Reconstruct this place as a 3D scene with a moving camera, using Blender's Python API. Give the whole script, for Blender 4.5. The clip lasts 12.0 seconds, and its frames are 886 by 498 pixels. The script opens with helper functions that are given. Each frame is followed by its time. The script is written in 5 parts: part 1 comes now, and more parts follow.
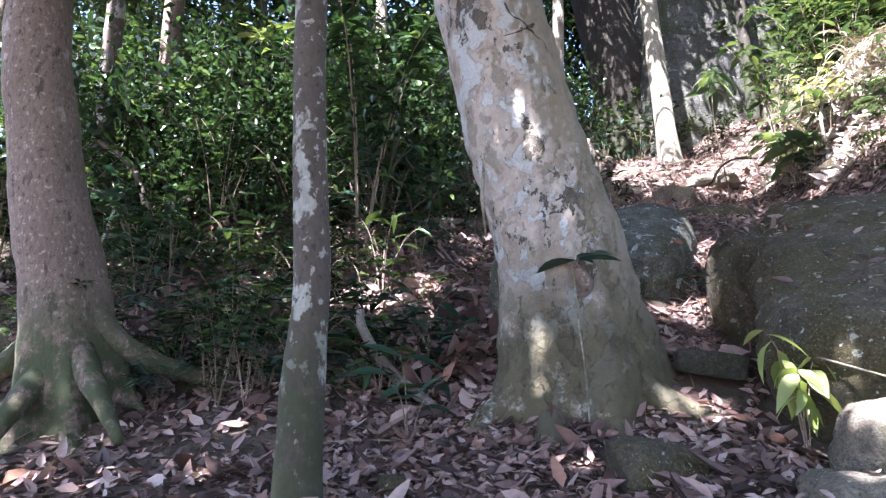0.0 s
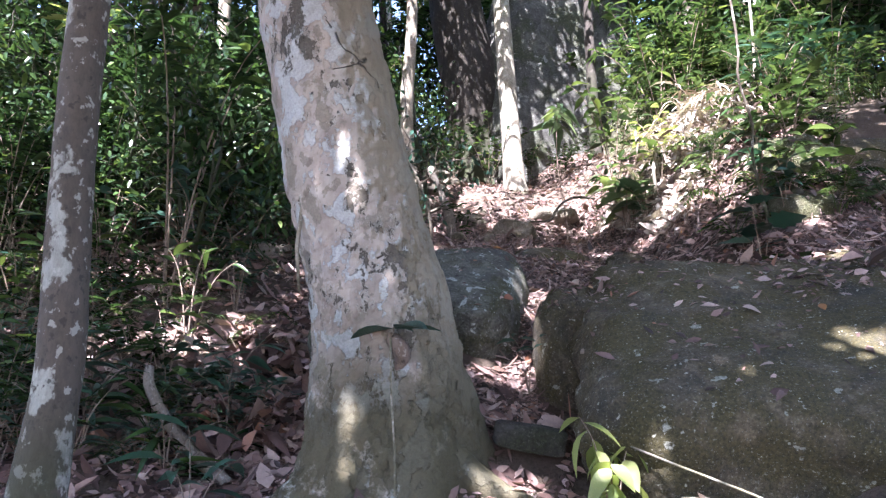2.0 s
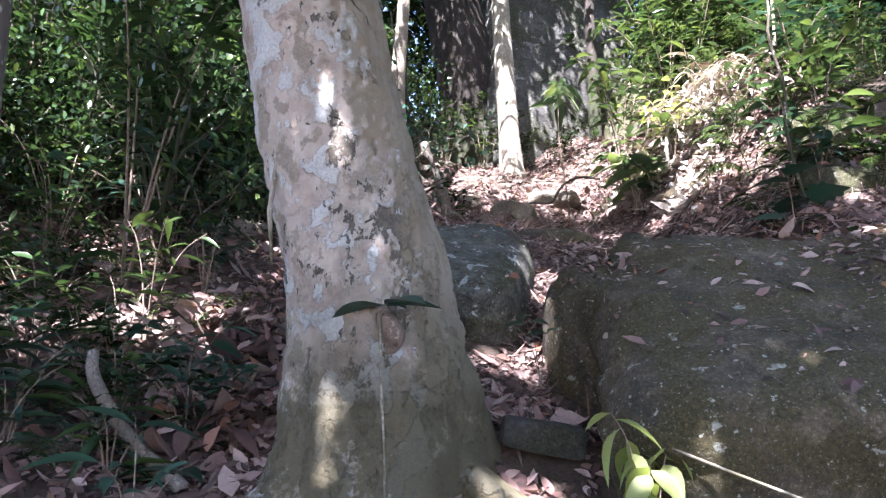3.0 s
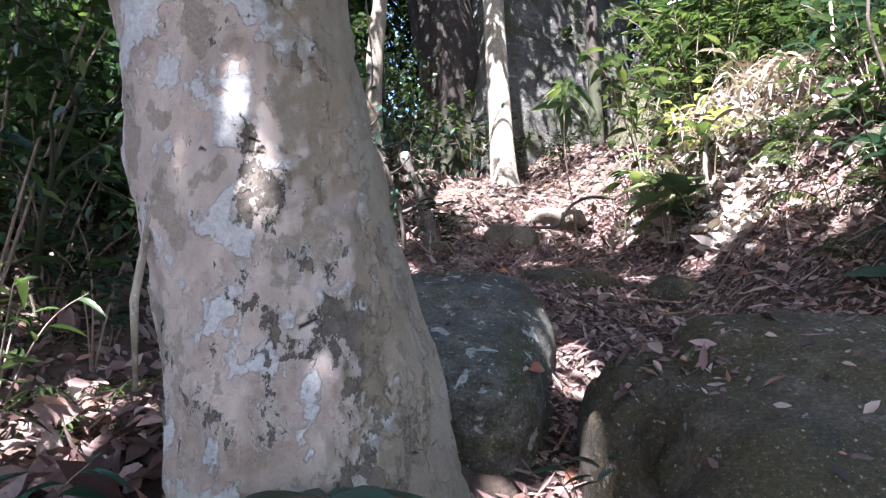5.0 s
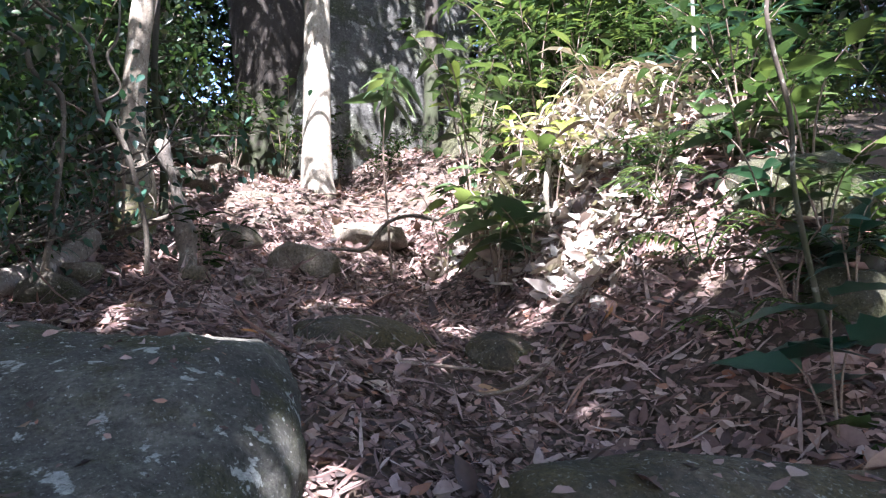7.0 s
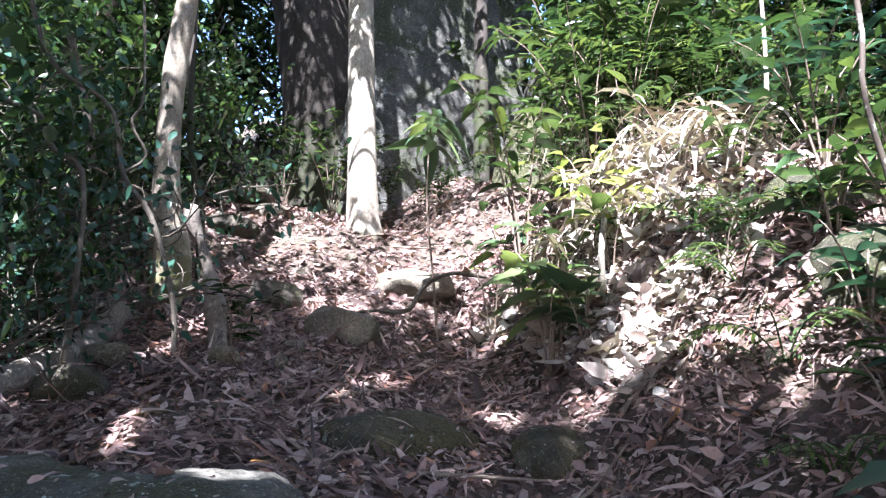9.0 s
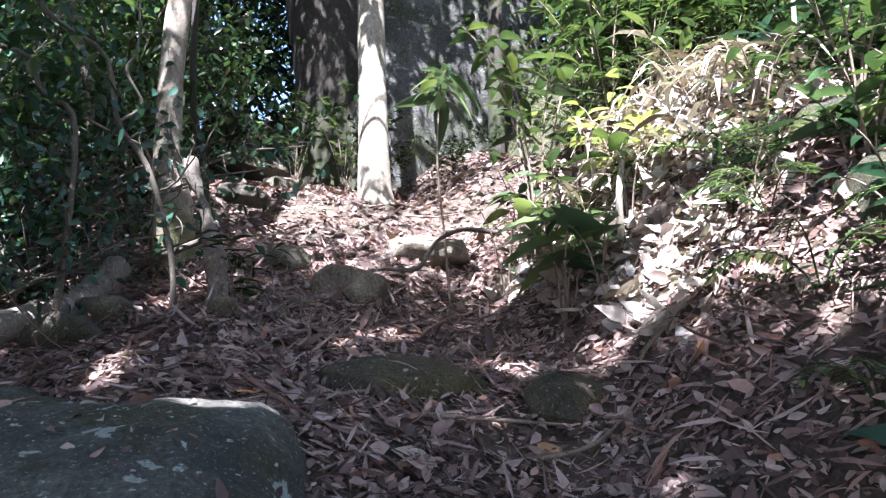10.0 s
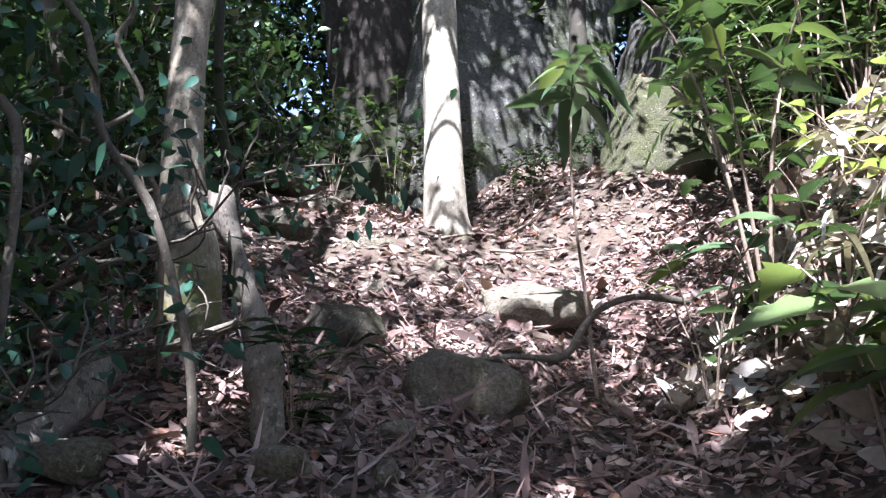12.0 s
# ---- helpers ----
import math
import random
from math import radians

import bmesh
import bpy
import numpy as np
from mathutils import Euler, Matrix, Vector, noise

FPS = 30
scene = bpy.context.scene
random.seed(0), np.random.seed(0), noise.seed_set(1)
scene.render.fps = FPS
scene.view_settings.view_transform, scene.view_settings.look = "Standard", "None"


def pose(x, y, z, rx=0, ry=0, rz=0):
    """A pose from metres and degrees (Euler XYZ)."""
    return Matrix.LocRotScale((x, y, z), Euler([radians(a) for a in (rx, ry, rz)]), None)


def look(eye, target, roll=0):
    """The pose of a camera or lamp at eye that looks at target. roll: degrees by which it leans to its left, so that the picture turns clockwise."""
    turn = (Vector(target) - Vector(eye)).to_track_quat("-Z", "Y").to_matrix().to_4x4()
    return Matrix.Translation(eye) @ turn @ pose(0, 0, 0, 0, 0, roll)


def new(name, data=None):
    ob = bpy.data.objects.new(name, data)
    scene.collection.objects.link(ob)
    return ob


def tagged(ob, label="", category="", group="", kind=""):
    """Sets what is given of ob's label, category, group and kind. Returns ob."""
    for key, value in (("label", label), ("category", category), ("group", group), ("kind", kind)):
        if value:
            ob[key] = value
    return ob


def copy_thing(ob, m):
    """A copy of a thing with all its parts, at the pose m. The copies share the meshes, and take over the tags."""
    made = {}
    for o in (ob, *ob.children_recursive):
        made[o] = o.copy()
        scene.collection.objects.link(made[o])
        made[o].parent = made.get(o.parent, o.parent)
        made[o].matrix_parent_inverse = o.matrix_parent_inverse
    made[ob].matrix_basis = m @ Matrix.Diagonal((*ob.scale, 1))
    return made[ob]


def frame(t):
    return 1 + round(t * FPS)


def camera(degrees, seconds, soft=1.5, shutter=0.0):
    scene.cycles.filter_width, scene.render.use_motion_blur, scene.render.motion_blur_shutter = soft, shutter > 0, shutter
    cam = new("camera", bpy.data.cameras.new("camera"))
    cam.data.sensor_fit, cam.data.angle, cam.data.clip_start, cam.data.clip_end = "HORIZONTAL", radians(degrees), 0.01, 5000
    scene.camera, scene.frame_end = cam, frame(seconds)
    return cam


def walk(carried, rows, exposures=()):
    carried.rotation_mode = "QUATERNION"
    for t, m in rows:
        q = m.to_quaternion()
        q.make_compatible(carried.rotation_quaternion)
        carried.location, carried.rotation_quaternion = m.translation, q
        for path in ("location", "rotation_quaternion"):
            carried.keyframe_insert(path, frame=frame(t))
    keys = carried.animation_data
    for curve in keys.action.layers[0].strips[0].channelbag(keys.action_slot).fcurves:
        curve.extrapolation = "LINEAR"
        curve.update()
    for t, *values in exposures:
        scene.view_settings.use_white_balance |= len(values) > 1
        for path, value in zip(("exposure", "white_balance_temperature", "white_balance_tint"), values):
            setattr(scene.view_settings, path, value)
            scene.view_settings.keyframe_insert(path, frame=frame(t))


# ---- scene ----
cam = camera(63.3, 12.0, soft=1.3)
METRES, EYE, TILT, LEAN, TURN = 8.0, 1.6, 14.0, 1.0, 0.0
ROWS = [
    (0.0, 0.0, 0.0, 0.0, 0.0, 0.0, -0.0),
    (0.5, 0.0234, 0.0426, 0.0347, -2.15, 0.04, -0.52),
    (1.0, 0.0201, 0.0662, 0.0567, -7.26, 0.04, -1.9),
    (1.5, 0.0213, 0.0658, 0.0609, -10.75, 0.12, -2.71),
    (2.0, 0.0315, 0.0506, 0.0455, -11.52, 0.15, -3.13),
    (2.5, 0.0398, 0.0717, 0.0299, -11.84, 0.36, -3.13),
    (3.0, 0.0418, 0.1318, 0.0256, -12.45, -0.1, -3.58),
    (5.0, 0.0735, 0.315, 0.0682, -14.19, -0.22, -4.24),
    (5.5, 0.0919, 0.3367, 0.0675, -15.13, 0.19, -4.28),
    (6.0, 0.1355, 0.386, 0.0673, -21.22, 0.35, -6.0),
    (6.5, 0.1573, 0.4377, 0.081, -26.91, 1.08, -7.3),
    (8.5, 0.2084, 0.5159, 0.1478, -25.75, 1.07, -7.32),
    (9.0, 0.2007, 0.5157, 0.1529, -22.05, 0.81, -6.46),
    (9.5, 0.2095, 0.5191, 0.1336, -20.21, 0.34, -5.99),
    (10.0, 0.2228, 0.5364, 0.1182, -20.35, 0.37, -5.71),
    (10.5, 0.2177, 0.6078, 0.1104, -20.32, 0.35, -6.17),
    (11.0, 0.2224, 0.6588, 0.1555, -20.07, 0.36, -6.0),
    (11.5, 0.2141, 0.7007, 0.1435, -20.09, 0.71, -5.93),
    (12.0, 0.2126, 0.7737, 0.1532, -19.87, 0.41, -6.21),
]
walk(cam, [(t, pose(0, 0, EYE, TILT, LEAN, TURN) @ pose(METRES * x, METRES * y, METRES * z, 90 + pitch, roll, yaw)) for t, x, y, z, yaw, pitch, roll in ROWS],
     exposures=((0.0, 3.38, 6000, 19), (3.0, 3.35, 6050, 21), (5.5, 3.12, 6050, 20), (8.5, 3.2, 5850, 16), (12.0, 2.8, 5750, 14)))

# ---- world, sun, exposure ----
SUN = Vector((-0.30, -0.50, 0.82)).normalized()   # from the place towards the sun
world = bpy.data.worlds.new("sky")
scene.world = world
world.use_nodes = True
wt = world.node_tree
sky = wt.nodes.new("ShaderNodeTexSky")
sky.sky_type = "NISHITA"
sky.sun_disc = False
sky.sun_elevation = math.asin(SUN.z)
sky.sun_rotation = math.atan2(SUN.x, SUN.y)
wt.links.new(sky.outputs[0], wt.nodes["Background"].inputs[0])
wt.nodes["Background"].inputs[1].default_value = 0.098
sun = new("sun", bpy.data.lights.new("sun", "SUN"))
sun.data.energy = 5.0
sun.data.angle = radians(0.53)
sun.data.color = (1.0, 0.97, 0.93)
sun.matrix_world = look((0, 0, 30), Vector((0, 0, 30)) - SUN)


# ---- materials ----
def material(name):
    m = bpy.data.materials.new(name)
    m.use_nodes = True
    return m, m.node_tree, m.node_tree.nodes["Principled BSDF"]


def node(nt, kind, **inputs):
    n = nt.nodes.new(kind)
    for k, v in inputs.items():
        n.inputs[k.replace("_", " ")].default_value = v
    return n


def noise_tex(nt, scale, detail=6.0, rough=0.6, coord="Object", stretch=None):
    tc = nt.nodes.new("ShaderNodeTexCoord")
    n = node(nt, "ShaderNodeTexNoise", Scale=scale, Detail=detail, Roughness=rough)
    if stretch:
        mp = nt.nodes.new("ShaderNodeMapping")
        mp.inputs["Scale"].default_value = stretch
        nt.links.new(tc.outputs[coord], mp.inputs["Vector"])
        nt.links.new(mp.outputs[0], n.inputs["Vector"])
    else:
        nt.links.new(tc.outputs[coord], n.inputs["Vector"])
    return n.outputs["Fac"]


def ramp(nt, fac, stops):
    r = nt.nodes.new("ShaderNodeValToRGB")
    el = r.color_ramp.elements
    while len(el) < len(stops):
        el.new(0.5)
    for e, (p, c) in zip(el, stops):
        e.position = p
        e.color = (*c, 1) if len(c) == 3 else c
    nt.links.new(fac, r.inputs[0])
    return r.outputs[0]


def grey(v):
    return (v, v, v)


def mix(nt, fac, a, b, mode="MIX"):
    n = nt.nodes.new("ShaderNodeMix")
    n.data_type = "RGBA"
    n.blend_type = mode
    for socket, v in ((n.inputs[0], fac), (n.inputs[6], a), (n.inputs[7], b)):
        if isinstance(v, (int, float)):
            socket.default_value = v
        elif isinstance(v, tuple):
            socket.default_value = (*v, 1)
        else:
            nt.links.new(v, socket)
    return n.outputs[2]


def bump(nt, bsdf, fac, strength, distance):
    b = node(nt, "ShaderNodeBump", Strength=strength, Distance=distance)
    nt.links.new(fac, b.inputs["Height"])
    nt.links.new(b.outputs[0], bsdf.inputs["Normal"])


def height_mask(nt, low, high, coord="Object"):
    """1 below low, 0 above high (metres above the thing's own base)."""
    tc = nt.nodes.new("ShaderNodeTexCoord")
    sep = nt.nodes.new("ShaderNodeSeparateXYZ")
    nt.links.new(tc.outputs[coord], sep.inputs[0])
    mr = nt.nodes.new("ShaderNodeMapRange")
    mr.inputs[1].default_value, mr.inputs[2].default_value = low, high
    mr.inputs[3].default_value, mr.inputs[4].default_value = 1.0, 0.0
    nt.links.new(sep.outputs[2], mr.inputs[0])
    return mr.outputs[0]


def math_node(nt, op, a, b):
    n = nt.nodes.new("ShaderNodeMath")
    n.operation = op
    for socket, v in zip(n.inputs, (a, b)):
        if isinstance(v, (int, float)):
            socket.default_value = v
        else:
            nt.links.new(v, socket)
    return n.outputs[0]


def leaf_material(name, stops, rough=0.45, through_light=0.35, grain=60.0):
    m, nt, b = material(name)
    geo = nt.nodes.new("ShaderNodeNewGeometry")
    info = nt.nodes.new("ShaderNodeObjectInfo")
    pick = math_node(nt, "FRACT", math_node(nt, "ADD", geo.outputs["Random Per Island"], info.outputs["Random"]), 0.0)
    col = ramp(nt, pick, stops)
    spot = ramp(nt, noise_tex(nt, grain, 4), ((0.3, grey(0.72)), (0.7, grey(1.0))))
    col = mix(nt, 1.0, col, spot, "MULTIPLY")
    nt.links.new(col, b.inputs["Base Color"])
    b.inputs["Roughness"].default_value = rough
    bump(nt, b, noise_tex(nt, grain * 2, 3), 0.3, 0.002)
    if through_light:
        tr = nt.nodes.new("ShaderNodeBsdfTranslucent")
        nt.links.new(mix(nt, 1.0, col, (0.95, 1.0, 0.6), "MULTIPLY"), tr.inputs["Color"])
        mx = nt.nodes.new("ShaderNodeMixShader")
        mx.inputs[0].default_value = through_light
        nt.links.new(b.outputs[0], mx.inputs[1])
        nt.links.new(tr.outputs[0], mx.inputs[2])
        nt.links.new(mx.outputs[0], nt.nodes["Material Output"].inputs["Surface"])
    return m


def bark_material(name, base, dark, pale, moss=None, moss_top=0.5, scale=9.0, pale_at=0.6, stretch=(1, 1, 0.45), relief=0.012, dark_at=0.4):
    """Bark: fibres, sharp-edged dark and pale blotches, and moss that climbs from the foot."""
    m, nt, b = material(name)
    big = noise_tex(nt, scale, 9, 0.66, stretch=stretch)
    fine = noise_tex(nt, scale * 7, 6, 0.75, stretch=stretch)
    patch = noise_tex(nt, scale * 0.8, 7, 0.62, stretch=(1, 1, 0.75))
    spots = noise_tex(nt, scale * 4.5, 4, 0.6, stretch=(1, 1, 0.8))
    tone = noise_tex(nt, scale * 0.3, 4, 0.5)
    col = ramp(nt, fine, ((0.32, tuple(0.4 * c + 0.6 * d for c, d in zip(base, dark))), (0.58, base)))
    col = mix(nt, 1.0, col, ramp(nt, tone, ((0.3, (0.78, 0.74, 0.7)), (0.7, (1.1, 1.1, 1.1)))), "MULTIPLY")
    col = mix(nt, ramp(nt, patch, ((pale_at, grey(0)), (pale_at + 0.03, grey(0.85)))), col, mix(nt, ramp(nt, fine, ((0.3, grey(0)), (0.62, grey(1)))), tuple(0.55 * c for c in pale), pale))
    col = mix(nt, ramp(nt, big, ((dark_at - 0.035, grey(0.85)), (dark_at, grey(0)))), col, dark)
    col = mix(nt, ramp(nt, spots, ((0.35, grey(0.8)), (0.4, grey(0)))), col, dark)
    col = mix(nt, ramp(nt, spots, ((0.6, grey(0)), (0.64, grey(0.65)))), col, pale)
    if moss:
        mask = math_node(nt, "MULTIPLY", height_mask(nt, moss_top * 0.6, moss_top), ramp(nt, noise_tex(nt, scale * 1.1, 9, 0.72), ((0.38, grey(0)), (0.5, grey(0.95)))))
        col = mix(nt, mask, col, mix(nt, fine, tuple(0.5 * c for c in moss), moss))
    nt.links.new(col, b.inputs["Base Color"])
    b.inputs["Roughness"].default_value = 0.9
    h = math_node(nt, "ADD", big, math_node(nt, "MULTIPLY", fine, 0.35))
    h = math_node(nt, "ADD", h, math_node(nt, "MULTIPLY", ramp(nt, patch, ((pale_at, grey(0)), (pale_at + 0.03, grey(1)))), 0.25))
    bump(nt, b, h, 0.9, relief)
    return m


def trunk_bark():
    """Smooth tan bark that sheds in plates: bluish lichen, clusters of dark scars, darker olive-brown towards +X, a
    mossy foot.
    """
    m, nt, b = material("flaking_grey_bark")
    zone = noise_tex(nt, 1.9, 3, 0.5, stretch=(1, 1, 0.8))
    plate = noise_tex(nt, 5.5, 7, 0.6, stretch=(1, 1, 0.75))
    scar = noise_tex(nt, 9, 9, 0.72, stretch=(1, 1, 0.6))
    mottle = noise_tex(nt, 3.2, 5, 0.6)
    streak = noise_tex(nt, 16, 5, 0.6, stretch=(1, 1, 0.18))
    grit = noise_tex(nt, 70, 5, 0.75)
    col = ramp(nt, mottle, ((0.36, (0.29, 0.23, 0.19)), (0.5, (0.45, 0.375, 0.325)), (0.66, (0.54, 0.475, 0.42))))
    col = mix(nt, 1.0, col, ramp(nt, streak, ((0.3, grey(0.82)), (0.65, grey(1.06)))), "MULTIPLY")
    lichen = ramp(nt, plate, ((0.525, grey(0)), (0.545, grey(0.85))))
    col = mix(nt, lichen, col, ramp(nt, grit, ((0.3, (0.36, 0.375, 0.38)), (0.65, (0.6, 0.62, 0.625)))))
    old = ramp(nt, plate, ((0.42, grey(0.8)), (0.44, grey(0))))
    col = mix(nt, old, col, ramp(nt, grit, ((0.3, (0.16, 0.135, 0.105)), (0.65, (0.3, 0.26, 0.21)))))
    cluster = math_node(nt, "ADD", scar, math_node(nt, "MULTIPLY", zone, 0.55))
    dark = ramp(nt, cluster, ((0.69, grey(0.9)), (0.705, grey(0))))
    col = mix(nt, dark, col, ramp(nt, grit, ((0.35, (0.045, 0.038, 0.03)), (0.7, (0.13, 0.115, 0.09)))))
    rim = ramp(nt, cluster, ((0.7, grey(0)), (0.708, grey(0.6)), (0.722, grey(0.6)), (0.735, grey(0))))
    col = mix(nt, rim, col, (0.5, 0.47, 0.43))
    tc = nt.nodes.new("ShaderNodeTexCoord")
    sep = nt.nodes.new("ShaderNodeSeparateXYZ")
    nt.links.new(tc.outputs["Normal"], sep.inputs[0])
    # darker olive-brown on faces turned to +X, broken up by the mottle
    side_tone = math_node(nt, "ADD", sep.outputs[0], math_node(nt, "MULTIPLY", mottle, 0.9))
    col = mix(nt, ramp(nt, side_tone, ((0.62, grey(0)), (0.85, grey(0.85)))), col, mix(nt, streak, (0.13, 0.105, 0.065), (0.33, 0.27, 0.19)))
    warp = nt.nodes.new("ShaderNodeTexNoise")
    warp.inputs["Scale"].default_value = 5.0
    add = nt.nodes.new("ShaderNodeVectorMath")
    add.operation = "MULTIPLY_ADD"
    nt.links.new(tc.outputs["Object"], warp.inputs["Vector"])
    nt.links.new(warp.outputs["Color"], add.inputs[0])
    add.inputs[1].default_value = (0.16, 0.16, 0.16)
    nt.links.new(tc.outputs["Object"], add.inputs[2])
    cell = nt.nodes.new("ShaderNodeTexVoronoi")
    cell.feature = "DISTANCE_TO_EDGE"
    cell.inputs["Scale"].default_value = 2.4
    nt.links.new(add.outputs[0], cell.inputs["Vector"])
    crack = math_node(nt, "MULTIPLY", ramp(nt, cell.outputs["Distance"], ((0.0, grey(1)), (0.016, grey(0)))), ramp(nt, mottle, ((0.6, grey(0)), (0.61, grey(1)))))
    col = mix(nt, crack, col, (0.02, 0.016, 0.012))
    damp = math_node(nt, "MULTIPLY", height_mask(nt, 0.9, 1.6), ramp(nt, noise_tex(nt, 4.5, 9, 0.72), ((0.3, grey(0)), (0.43, grey(0.95)))))
    col = mix(nt, damp, col, mix(nt, grit, (0.035, 0.028, 0.016), (0.12, 0.105, 0.055)))
    nt.links.new(col, b.inputs["Base Color"])
    b.inputs["Roughness"].default_value = 0.85
    h = math_node(nt, "ADD", math_node(nt, "MULTIPLY", grit, 0.3), math_node(nt, "MULTIPLY", lichen, 0.35))
    h = math_node(nt, "ADD", h, math_node(nt, "MULTIPLY", dark, -0.8))
    h = math_node(nt, "ADD", h, math_node(nt, "MULTIPLY", crack, -0.9))
    h = math_node(nt, "ADD", h, math_node(nt, "MULTIPLY", scar, 0.6))
    bump(nt, b, h, 1.0, 0.03)
    return m


def stone_material(name, base, dark, moss, lichen, moss_at=0.5, lichen_at=0.66, scale=4.0):
    """Weathered stone: broad stains, moss, lichen blotches and specks, grit."""
    m, nt, b = material(name)
    broad = noise_tex(nt, scale * 0.6, 8, 0.6)
    medium = noise_tex(nt, scale * 3.5, 8, 0.68)
    fine = noise_tex(nt, scale * 18, 6, 0.75)
    specks = noise_tex(nt, scale * 9, 3, 0.5)
    col = ramp(nt, broad, ((0.36, dark), (0.6, base)))
    col = mix(nt, ramp(nt, medium, ((0.4, grey(0.65)), (0.56, grey(0)))), col, dark)
    col = mix(nt, ramp(nt, noise_tex(nt, scale * 0.8, 9, 0.7), ((moss_at - 0.05, grey(0)), (moss_at + 0.07, grey(0.9)))), col, mix(nt, fine, tuple(0.4 * c for c in moss), tuple(1.3 * c for c in moss)))
    col = mix(nt, ramp(nt, noise_tex(nt, scale * 2.3, 6, 0.6), ((lichen_at, grey(0)), (lichen_at + 0.02, grey(0.9)))), col, lichen)
    col = mix(nt, ramp(nt, specks, ((0.69, grey(0)), (0.71, grey(0.8)))), col, lichen)
    col = mix(nt, ramp(nt, noise_tex(nt, scale * 26, 4, 0.6), ((0.6, grey(0)), (0.66, grey(0.45)))), col, lichen)
    col = mix(nt, 1.0, col, ramp(nt, fine, ((0.32, grey(0.42)), (0.64, grey(1.3)))), "MULTIPLY")
    nt.links.new(col, b.inputs["Base Color"])
    b.inputs["Roughness"].default_value = 0.85
    bump(nt, b, math_node(nt, "ADD", math_node(nt, "MULTIPLY", medium, 1.6), fine), 1.0, 0.03)
    return m


def soil_material():
    m, nt, b = material("soil")
    col = ramp(nt, noise_tex(nt, 2.2, 9, 0.65), ((0.3, (0.022, 0.016, 0.012)), (0.5, (0.06, 0.042, 0.032)), (0.7, (0.12, 0.085, 0.066))))
    col = mix(nt, ramp(nt, noise_tex(nt, 45, 5, 0.7), ((0.35, grey(0)), (0.7, grey(0.7)))), col, (0.13, 0.095, 0.075))
    nt.links.new(col, b.inputs["Base Color"])
    b.inputs["Roughness"].default_value = 0.95
    bump(nt, b, noise_tex(nt, 30, 8, 0.7), 1.0, 0.03)
    return m


SOIL = soil_material()
LITTER = leaf_material("dead_leaves", ((0.0, (0.035, 0.022, 0.02)), (0.3, (0.13, 0.074, 0.068)), (0.62, (0.27, 0.172, 0.158)), (0.88, (0.46, 0.35, 0.33)), (1.0, (0.3, 0.13, 0.08))), 0.6, 0.12, 45)
BLEACHED = leaf_material("bleached_leaves", ((0.0, (0.12, 0.08, 0.065)), (0.3, (0.3, 0.235, 0.2)), (0.7, (0.46, 0.4, 0.37)), (1.0, (0.58, 0.54, 0.51))), 0.6, 0.2, 30)
LIANA_BARK = bark_material("liana_bark", (0.1, 0.085, 0.07), (0.035, 0.03, 0.026), (0.22, 0.2, 0.17), scale=14, relief=0.006)
TWIG = bark_material("twig_bark", (0.2, 0.15, 0.12), (0.08, 0.06, 0.05), (0.34, 0.3, 0.26), scale=30, relief=0.003)
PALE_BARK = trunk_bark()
WHITE_BARK = bark_material("smooth_pale_bark", (0.34, 0.31, 0.265), (0.14, 0.12, 0.09), (0.5, 0.48, 0.43), (0.16, 0.145, 0.09), 0.2, 7.0, 0.55, relief=0.006)
BROWN_BARK = bark_material("brown_bark", (0.19, 0.142, 0.118), (0.045, 0.032, 0.026), (0.36, 0.31, 0.28), (0.05, 0.065, 0.025), 1.1, 7.0, 0.64, (1, 1, 0.35), relief=0.02)
THIN_BARK = bark_material("lichened_bark", (0.088, 0.07, 0.057), (0.032, 0.027, 0.022), (0.38, 0.37, 0.33), (0.05, 0.055, 0.026), 1.2, 4.8, 0.55, relief=0.008)
DARK_BARK = bark_material("dark_bark", (0.042, 0.034, 0.029), (0.016, 0.013, 0.011), (0.1, 0.086, 0.076), (0.04, 0.05, 0.02), 2.0, 4.0, 0.66, (1, 1, 0.3), relief=0.03)
LTREE_BARK = bark_material("mottled_bark", (0.27, 0.235, 0.19), (0.06, 0.05, 0.04), (0.44, 0.41, 0.36), (0.14, 0.14, 0.05), 0.75, 9.0, 0.6, relief=0.008)
WOOD = bark_material("weathered_wood", (0.2, 0.175, 0.155), (0.05, 0.042, 0.036), (0.34, 0.32, 0.29), scale=12, relief=0.008)
STONE = stone_material("mossy_stone", (0.19, 0.15, 0.1), (0.036, 0.032, 0.024), (0.085, 0.07, 0.024), (0.38, 0.38, 0.33), 0.46, 0.655, 3.0)
LICHEN_STONE = stone_material("lichened_stone", (0.2, 0.19, 0.165), (0.05, 0.05, 0.045), (0.08, 0.08, 0.035), (0.5, 0.52, 0.5), 0.5, 0.605, 3.0)
MOSSY_STONE = stone_material("green_mossy_stone", (0.15, 0.135, 0.085), (0.05, 0.048, 0.03), (0.075, 0.08, 0.028), (0.34, 0.34, 0.28), 0.45, 0.68, 3.5)
GREY_STONE = stone_material("grey_stone", (0.17, 0.168, 0.16), (0.055, 0.054, 0.05), (0.06, 0.07, 0.035), (0.3, 0.3, 0.28), 0.52, 0.62, 1.6)
BROWN_STONE = stone_material("brown_stone", (0.17, 0.145, 0.115), (0.055, 0.045, 0.036), (0.065, 0.064, 0.025), (0.3, 0.28, 0.24), 0.52, 0.7)
PALE_STONE = stone_material("pale_stone", (0.33, 0.29, 0.235), (0.16, 0.135, 0.105), (0.15, 0.132, 0.075), (0.42, 0.4, 0.34), 0.53, 0.7, 3.5)
